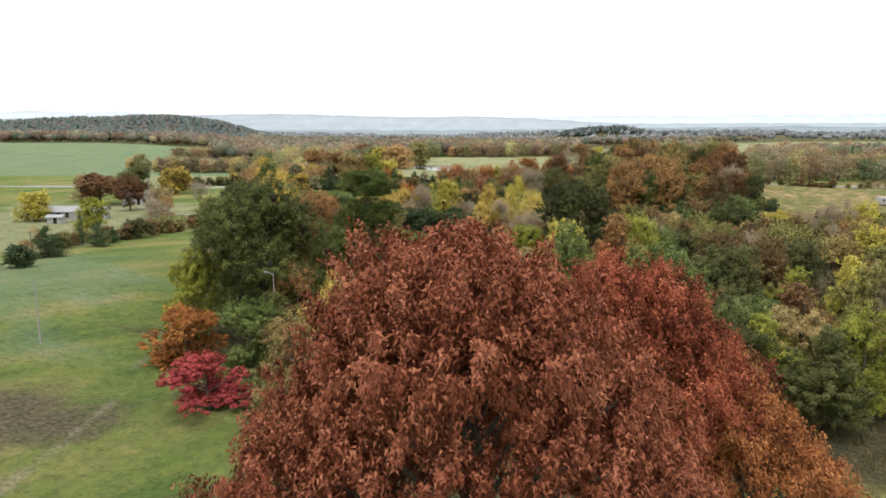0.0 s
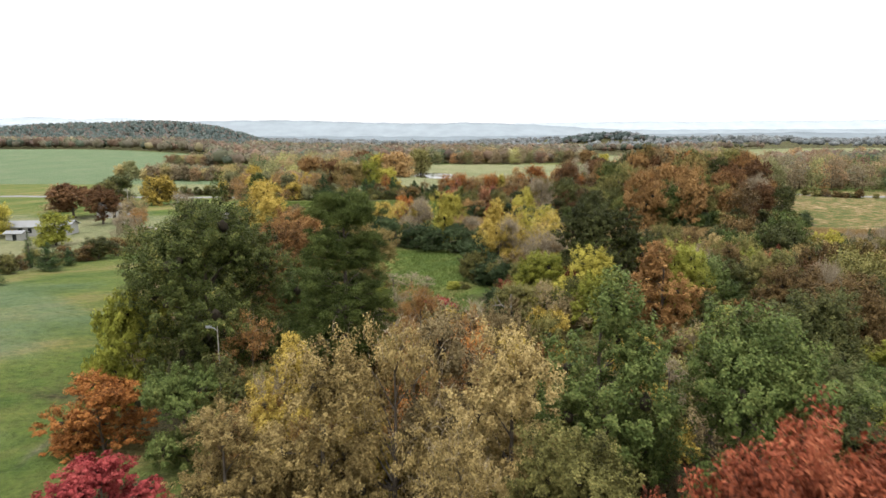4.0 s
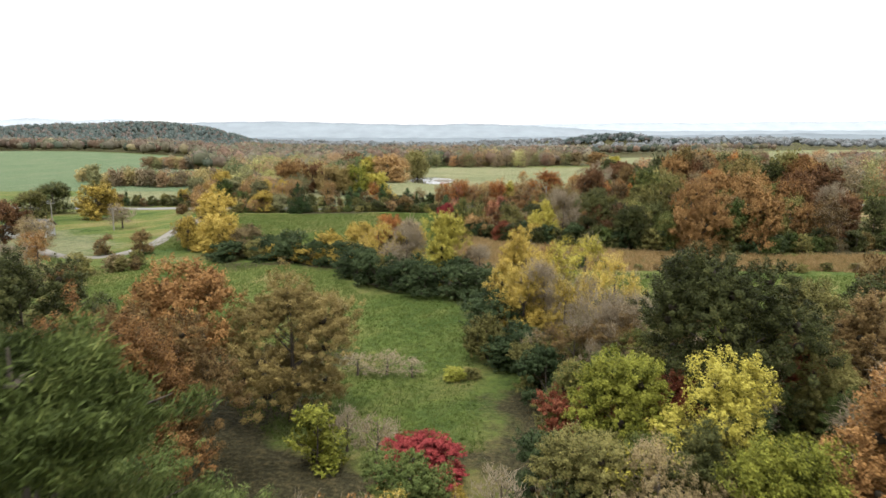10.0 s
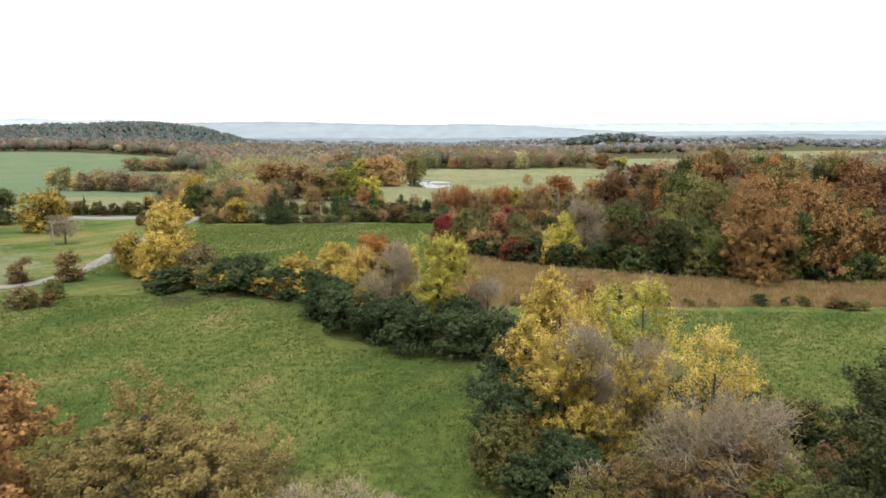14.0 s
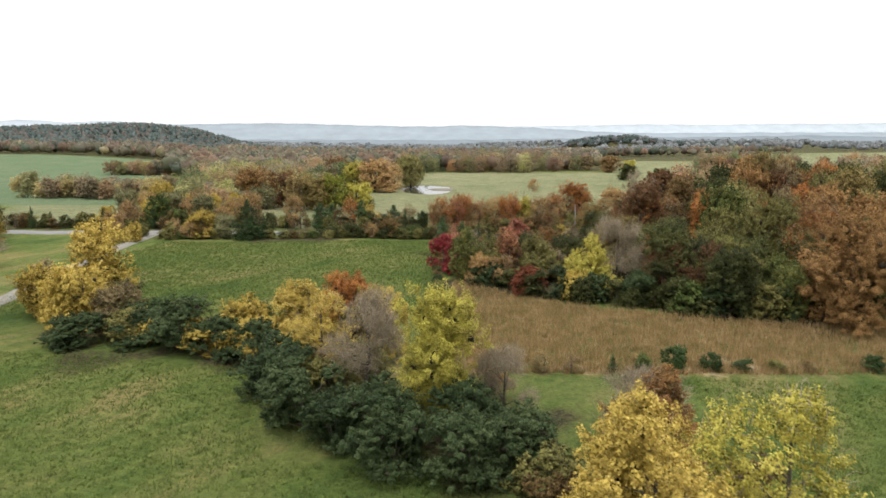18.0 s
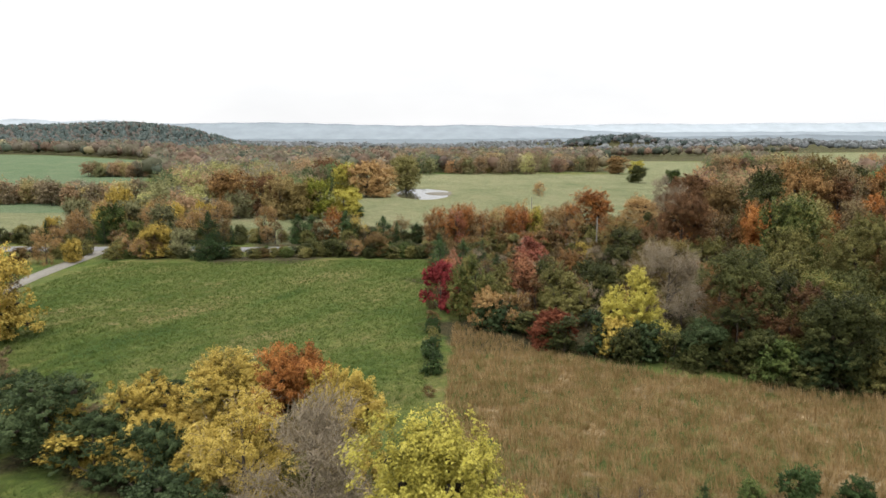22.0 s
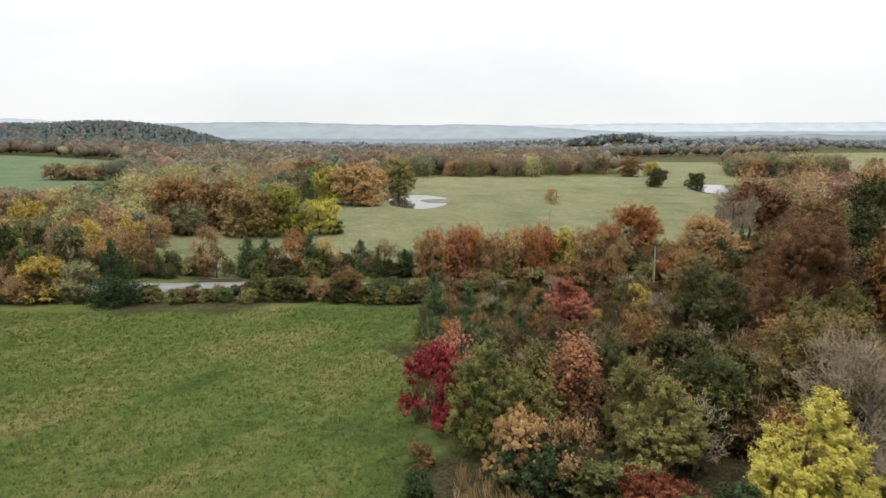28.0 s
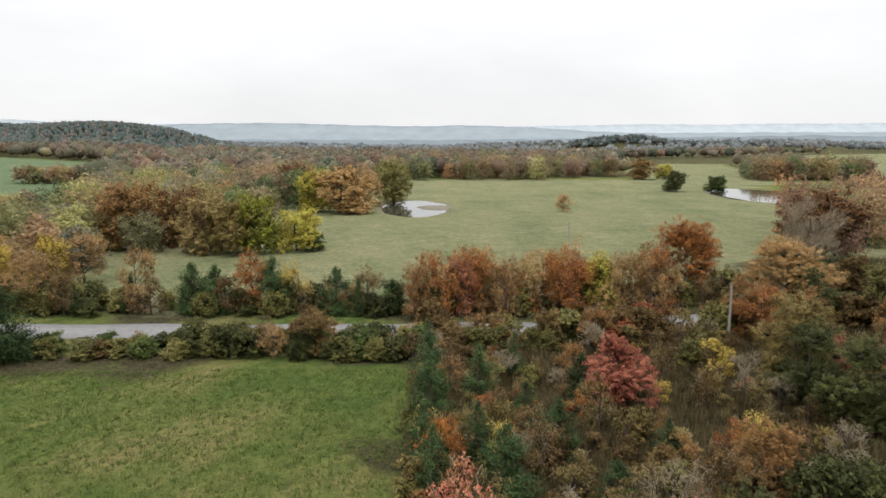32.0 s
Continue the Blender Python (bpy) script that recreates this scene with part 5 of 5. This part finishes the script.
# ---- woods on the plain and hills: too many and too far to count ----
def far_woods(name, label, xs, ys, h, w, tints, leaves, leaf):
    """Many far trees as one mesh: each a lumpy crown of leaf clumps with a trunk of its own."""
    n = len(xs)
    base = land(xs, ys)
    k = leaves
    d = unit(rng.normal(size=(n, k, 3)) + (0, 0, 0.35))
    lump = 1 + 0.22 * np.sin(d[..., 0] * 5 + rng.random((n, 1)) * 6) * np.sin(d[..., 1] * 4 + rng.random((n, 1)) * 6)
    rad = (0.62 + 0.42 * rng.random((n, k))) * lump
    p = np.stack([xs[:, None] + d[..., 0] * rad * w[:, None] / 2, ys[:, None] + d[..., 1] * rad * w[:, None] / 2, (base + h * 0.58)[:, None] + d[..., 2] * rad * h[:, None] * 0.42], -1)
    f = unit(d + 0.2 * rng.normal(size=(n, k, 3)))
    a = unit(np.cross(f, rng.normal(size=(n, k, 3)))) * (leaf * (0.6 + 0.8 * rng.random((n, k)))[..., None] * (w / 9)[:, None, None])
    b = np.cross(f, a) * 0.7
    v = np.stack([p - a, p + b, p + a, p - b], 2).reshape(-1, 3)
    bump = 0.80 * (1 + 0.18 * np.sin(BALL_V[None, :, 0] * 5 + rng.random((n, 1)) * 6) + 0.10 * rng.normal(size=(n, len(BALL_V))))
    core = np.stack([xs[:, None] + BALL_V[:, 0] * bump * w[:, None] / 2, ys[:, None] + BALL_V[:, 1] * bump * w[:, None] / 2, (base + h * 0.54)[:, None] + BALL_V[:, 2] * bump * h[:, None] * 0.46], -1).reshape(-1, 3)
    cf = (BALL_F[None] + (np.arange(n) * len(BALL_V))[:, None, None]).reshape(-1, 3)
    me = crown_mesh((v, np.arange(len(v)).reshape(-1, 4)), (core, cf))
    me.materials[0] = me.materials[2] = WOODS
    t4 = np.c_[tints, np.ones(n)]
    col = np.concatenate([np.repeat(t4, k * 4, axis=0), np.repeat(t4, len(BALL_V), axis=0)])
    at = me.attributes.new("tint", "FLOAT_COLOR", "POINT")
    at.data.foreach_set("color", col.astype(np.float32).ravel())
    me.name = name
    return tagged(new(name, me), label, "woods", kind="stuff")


# autumn tones of the plain's trees, with some grey haze mixed in
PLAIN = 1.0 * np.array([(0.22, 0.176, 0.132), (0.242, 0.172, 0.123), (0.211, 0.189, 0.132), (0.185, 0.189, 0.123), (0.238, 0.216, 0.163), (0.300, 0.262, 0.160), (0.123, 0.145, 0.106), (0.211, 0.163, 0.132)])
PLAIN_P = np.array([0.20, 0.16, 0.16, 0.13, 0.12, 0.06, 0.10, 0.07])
# hill tree tones, shifted to blue-grey to imitate haze
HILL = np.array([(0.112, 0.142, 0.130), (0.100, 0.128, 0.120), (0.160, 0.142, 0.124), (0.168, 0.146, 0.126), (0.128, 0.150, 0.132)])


def open_land(x, y):
    """Where the plain is field, not wood."""
    m = masks(x, y, LUSH[3:4] + PALE[:2] + PALE[3:] + DRY[1:], 4.0) > 0.5
    patch = np.sin(x * 0.0121 + 1.0) * np.sin(y * 0.0102 + 0.6) + 0.5 * np.sin(x * 0.0043 - y * 0.0061)
    return m | ((patch > 0.62) & (y > 700)) | ((x > 60) & (x < 260) & (y > 480) & (y < 690))


def sow(n, y0, y1, spread, power):
    y = y0 + (y1 - y0) * rng.random(n) ** power
    x = rng.uniform(-1, 1, n) * (y * spread + 60)
    ok = ~open_land(x, y)
    return x[ok], y[ok]


x, y = sow(6200, 560, 1250, 0.74, 0.9)
ok = (land(x, y) + 0.0118 * y < np.where((x < -150) & (y < 1010), 11, 5)) & ~((x > -62) & (x < 190) & (y < 640))
x, y = x[ok], y[ok]
pick = rng.choice(len(PLAIN), len(x), p=PLAIN_P)
h = rng.uniform(9, 16, len(x))
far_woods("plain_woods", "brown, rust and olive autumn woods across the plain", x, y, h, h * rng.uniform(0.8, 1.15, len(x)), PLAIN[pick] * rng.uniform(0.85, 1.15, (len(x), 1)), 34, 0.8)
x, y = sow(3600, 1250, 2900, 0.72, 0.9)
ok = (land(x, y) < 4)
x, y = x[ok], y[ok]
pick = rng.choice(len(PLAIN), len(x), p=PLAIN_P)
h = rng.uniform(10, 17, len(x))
# the added blue-grey is haze painted over the tree tones
far_woods("distant_woods", "distant woods on the far plain, greyed with painted haze", x, y, h, h * rng.uniform(0.9, 1.5, len(x)), (PLAIN[pick] * 0.26 + np.array((0.20, 0.226, 0.243))) * rng.uniform(0.9, 1.1, (len(x), 1)), 20, 1.2)
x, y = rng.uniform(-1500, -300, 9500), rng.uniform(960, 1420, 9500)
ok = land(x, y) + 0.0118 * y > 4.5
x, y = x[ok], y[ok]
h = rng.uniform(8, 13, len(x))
far_woods("hill_woods", "dark pine and russet woods covering the long hill, greyed with painted haze", x, y, h, h * rng.uniform(0.55, 0.85, len(x)), HILL[rng.choice(5, len(x), p=[0.34, 0.26, 0.16, 0.09, 0.15])] * 1.3 * rng.uniform(0.94, 1.06, (len(x), 1)), 10, 1.4)
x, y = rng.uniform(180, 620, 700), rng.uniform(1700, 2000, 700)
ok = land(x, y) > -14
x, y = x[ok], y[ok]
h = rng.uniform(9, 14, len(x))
far_woods("low_hill_woods", "woods on the low hill far off, blue-green with painted haze", x, y, h, h * rng.uniform(1.0, 1.5, len(x)), HILL[rng.choice(3, len(x), p=[0.5, 0.4, 0.1])] * rng.uniform(0.92, 1.1, (len(x), 1)), 20, 1.3)


# ---- buildings, poles, trailer ----
def window(parent, x, y, z, w, h, normal_y=-1):
    fr = bm_part("window_frame", box(bmesh.new(), -w / 2 - 0.08, w / 2 + 0.08, -0.05, 0.05, -h / 2 - 0.08, h / 2 + 0.08, 0.01), PAINT, parent)
    fr.location = (x, y, z)
    bm_part("pane", box(bmesh.new(), -w / 2, w / 2, -0.07, -0.055, -h / 2, h / 2), GLASSY, fr, "dark window pane")


def house(x, y, turn, L, D, wall_h, roof_h, roof, name, label, windows):
    root = new(name)
    bm_part("wall", box(bmesh.new(), -L / 2, L / 2, -D / 2, D / 2, -0.3, wall_h, 0.02), PAINT, root)
    e, o = 0.5, 0.45
    v = [(-L / 2 - e, -D / 2 - o, wall_h - 0.15), (L / 2 + e, -D / 2 - o, wall_h - 0.15), (L / 2 + e, 0, wall_h + roof_h), (-L / 2 - e, 0, wall_h + roof_h), (L / 2 + e, D / 2 + o, wall_h - 0.15), (-L / 2 - e, D / 2 + o, wall_h - 0.15)]
    bm = bmesh.new()
    vs = [bm.verts.new(q) for q in v]
    lo = [bm.verts.new((q[0], q[1], q[2] - 0.14)) for q in v]
    for f in ((0, 1, 2, 3), (3, 2, 4, 5)):
        bm.faces.new([vs[i] for i in f])
        bm.faces.new([lo[i] for i in reversed(f)])
    for a, b in ((0, 1), (1, 2), (2, 4), (4, 5), (5, 3), (3, 0)):
        bm.faces.new((vs[b], vs[a], lo[a], lo[b]))
    bm_part("roof", bm, roof, root)
    for sx in (-L / 2 + 0.02, L / 2 - 0.02):
        bm = bmesh.new()
        g = [bm.verts.new((sx, -D / 2, wall_h - 0.02)), bm.verts.new((sx, D / 2, wall_h - 0.02)), bm.verts.new((sx, 0, wall_h + roof_h - 0.18))]
        bm.faces.new(g)
        bm_part("gable", bm, PAINT, root)
    for wx, wz, ww, wh in windows:
        window(root, wx, -D / 2 - 0.02, wz, ww, wh)
    d = bm_part("door", box(bmesh.new(), -0.45, 0.45, -0.06, 0.04, 0, min(2.05, wall_h - 0.35), 0.01), GLASSY, root, "dark house door")
    d.location = (L * 0.08, -D / 2 - 0.01, 0.05)
    root.matrix_basis = Matrix.Translation((x, y, float(land(x, y)))) @ Matrix.Rotation(radians(turn), 4, "Z")
    return tagged(root, label, "house")


house(-104, 192, 8, 15, 6.0, 2.6, 1.1, ROOF, "farmhouse", "low white farmhouse with a grey metal roof", [(-4, 1.5, 1.1, 1.2), (-1.8, 1.5, 0.9, 1.2), (3.6, 1.5, 1.4, 1.2)])
house(-104.6, 182, 4, 3.6, 2.8, 1.9, 0.4, ROOF, "shed", "small white shed with a low metal roof", [])
house(-104, 231, 6, 9, 6.5, 2.7, 1.7, DARKROOF, "house", "white house half hidden behind dark oaks", [(-2.4, 1.5, 1.0, 1.2), (2.6, 1.5, 1.0, 1.2)])


def utility_pole(x, y, h, arm, label, lamp=False, thick=0.17):
    root = new("utility_pole")
    part("shaft", mesh_of("shaft", *tubes([([(0, 0, -0.4), (0.02, 0, h * 0.5), (0, 0.03, h)], [thick, thick * 0.82, thick * 0.65])], 10), POLE, True), root)
    if arm:
        bm_part("crossarm", box(bmesh.new(), -1.1, 1.1, -0.06, 0.06, h - 0.75, h - 0.62, 0.01), POLE, root)
        for sx in (-1.0, -0.45, 0.45, 1.0):
            ins = part("insulator", mesh_of("insulator", *tubes([([(0, 0, 0), (0, 0, 0.1), (0, 0, 0.2)], [0.03, 0.06, 0.03])], 8), METAL, True), root)
            ins.location = (sx, 0, h - 0.62)
    if lamp:
        part("lamp_arm", mesh_of("lamp_arm", *tubes([([(0, 0, h - 0.4), (-0.25, 0, h - 0.15), (-0.55, 0, h - 0.05)], [0.04, 0.04, 0.04])], 8), METAL, True), root)
        hd = bm_part("lamp_head", box(bmesh.new(), -0.24, 0.24, -0.13, 0.13, -0.09, 0.09, 0.05), METAL, root, "pale grey lamp head")
        hd.location = (-0.7, 0, h - 0.05)
    root.location = (x, y, float(land(x, y)))
    return tagged(root, label, "pole", "utility poles")


utility_pole(31.6, 289.0, 7.4, False, "weathered wooden utility pole beside the road")
utility_pole(26.8, 361.5, 6.6, False, "pale wooden utility pole in the pasture")
utility_pole(-90, 245, 6.4, True, "wooden utility pole by the drive")
utility_pole(-107, 246, 7.5, True, "wooden utility pole near the farmhouse", True)
utility_pole(-62, 318, 8.0, True, "wooden utility pole by the road")
utility_pole(-43, 69.6, 7.4, False, "thin bare pole standing in the meadow", thick=0.09)
utility_pole(-18.6, 71.5, 9.7, False, "tall wooden pole with a lamp standing in the thicket", True, 0.07)


def trailer(x, y, turn):
    root = new("travel_trailer")
    bm_part("body", box(bmesh.new(), -3.2, 3.2, -1.15, 1.15, 0.55, 2.85, 0.18), PAINT, root)
    bm_part("stripe", box(bmesh.new(), -3.0, 3.0, -1.165, -1.152, 1.1, 1.3), ROOF, root, "grey side stripe")
    for wx in (-1.9, 0.2, 2.0):
        bm_part("window", box(bmesh.new(), wx - 0.4, wx + 0.4, -1.175, -1.155, 1.6, 2.2), GLASSY, root, "dark window pane")
    for sx in (-0.5, 0.45):
        for sy in (-1.05, 1.05):
            wh = part("wheel", mesh_of("wheel", *tubes([([(0, -0.11, 0), (0, 0.0, 0), (0, 0.11, 0)], [0.30, 0.36, 0.30])], 18), DARK, True), root)
            wh.location = (sx, sy, 0.36)
    bm_part("drawbar", box(bmesh.new(), 3.0, 4.4, -0.06, 0.06, 0.5, 0.62), METAL, root)
    root.matrix_basis = Matrix.Translation((x, y, float(land(x, y)))) @ Matrix.Rotation(radians(turn), 4, "Z")
    return tagged(root, "white travel trailer parked in the brown field", "trailer")


trailer(143, 226, 8)


def snag(x, y):
    """The bleached dead tree that leans over the thicket."""
    root = new("dead_tree")
    runs = [([(0, 0, 0), (0.3, 0, 5), (0.2, 0.2, 11.2)], [0.16, 0.12, 0.06]), ([(0.22, 0.1, 9.4), (-0.9, 0.3, 10.0), (-2.1, 0.2, 9.9)], [0.10, 0.07, 0.03]), ([(-0.9, 0.3, 10.0), (-1.5, 0.6, 10.9)], [0.05, 0.02]),
            ([(-1.5, 0.2, 9.95), (-1.9, 0, 10.8)], [0.04, 0.02])]
    part("trunk", mesh_of("trunk", *tubes(runs[:1], 8), DEADWOOD, True), root)
    part("limbwork", mesh_of("limbwork", *tubes(runs[1:], 6), DEADWOOD, True), root)
    root.location = (x, y, float(land(x, y)) - 0.1)
    root.scale = (0.8, 0.8, 0.88)
    tagged(root, "bleached dead tree with broken pale limbs", "tree")


snag(5.6, 82)


# ---- grass too dense to count ----
def tufts(name, label, polys, count, tall, wide, blades, material, lean=0.35):
    xs, ys = [], []
    area = [abs(sum(a[0] * b[1] - b[0] * a[1] for a, b in zip(p, p[1:] + p[:1]))) / 2 for p in polys]
    for p, ar in zip(polys, area):
        n = int(count * ar / sum(area))
        bx, by = [q[0] for q in p], [q[1] for q in p]
        x, y = rng.uniform(min(bx), max(bx), n * 3), rng.uniform(min(by), max(by), n * 3)
        ok = inside(x, y, p, 0.5) > 0.6
        xs.append(x[ok][:n])
        ys.append(y[ok][:n])
    x, y = np.concatenate(xs), np.concatenate(ys)
    n = len(x)
    a = rng.random((n, blades)) * 6.283
    h = tall[0] + (tall[1] - tall[0]) * rng.random((n, 1)) * (0.7 + 0.3 * rng.random((n, blades)))
    bx, by = x[:, None] + 0.16 * np.cos(a), y[:, None] + 0.16 * np.sin(a)
    z = land(bx, by) - 0.03
    tx, ty = bx + lean * h * np.cos(a + 0.5), by + lean * h * np.sin(a + 0.5)
    sx, sy = -np.sin(a) * wide, np.cos(a) * wide
    v = np.stack([np.stack([bx - sx, by - sy, z], -1), np.stack([bx + sx, by + sy, z], -1), np.stack([tx, ty, z + h], -1)], 2).reshape(-1, 3)
    return tagged(new(name, mesh_of(name, v, np.arange(len(v)).reshape(-1, 3), material)), label, "grass", kind="stuff")


tufts("tall_grass", "tall dry reddish-brown grass in an unmown field", DRY[:1], 24000, (0.45, 1.15), 0.03, 5, TUFT_DRY)
tufts("meadow_grass", "short green and straw meadow grass", LUSH[1:3] + [[(-70, 212), (-2, 206), (-2, 286), (-70, 284)]], 86000, (0.12, 0.42), 0.045, 4, TUFT_GREEN, 0.6)
tufts("lot_weeds", "rank tan and brown weeds in the overgrown lot", [[(-3, 244), (50, 244), (50, 297), (-3, 297)]], 12000, (0.6, 1.5), 0.045, 6, TUFT_WEED, 0.3)
tufts("rough_grass", "rank brown weeds among the thickets", SHADED_LITTER[1:3], 11000, (0.4, 1.0), 0.05, 5, TUFT_WEED)
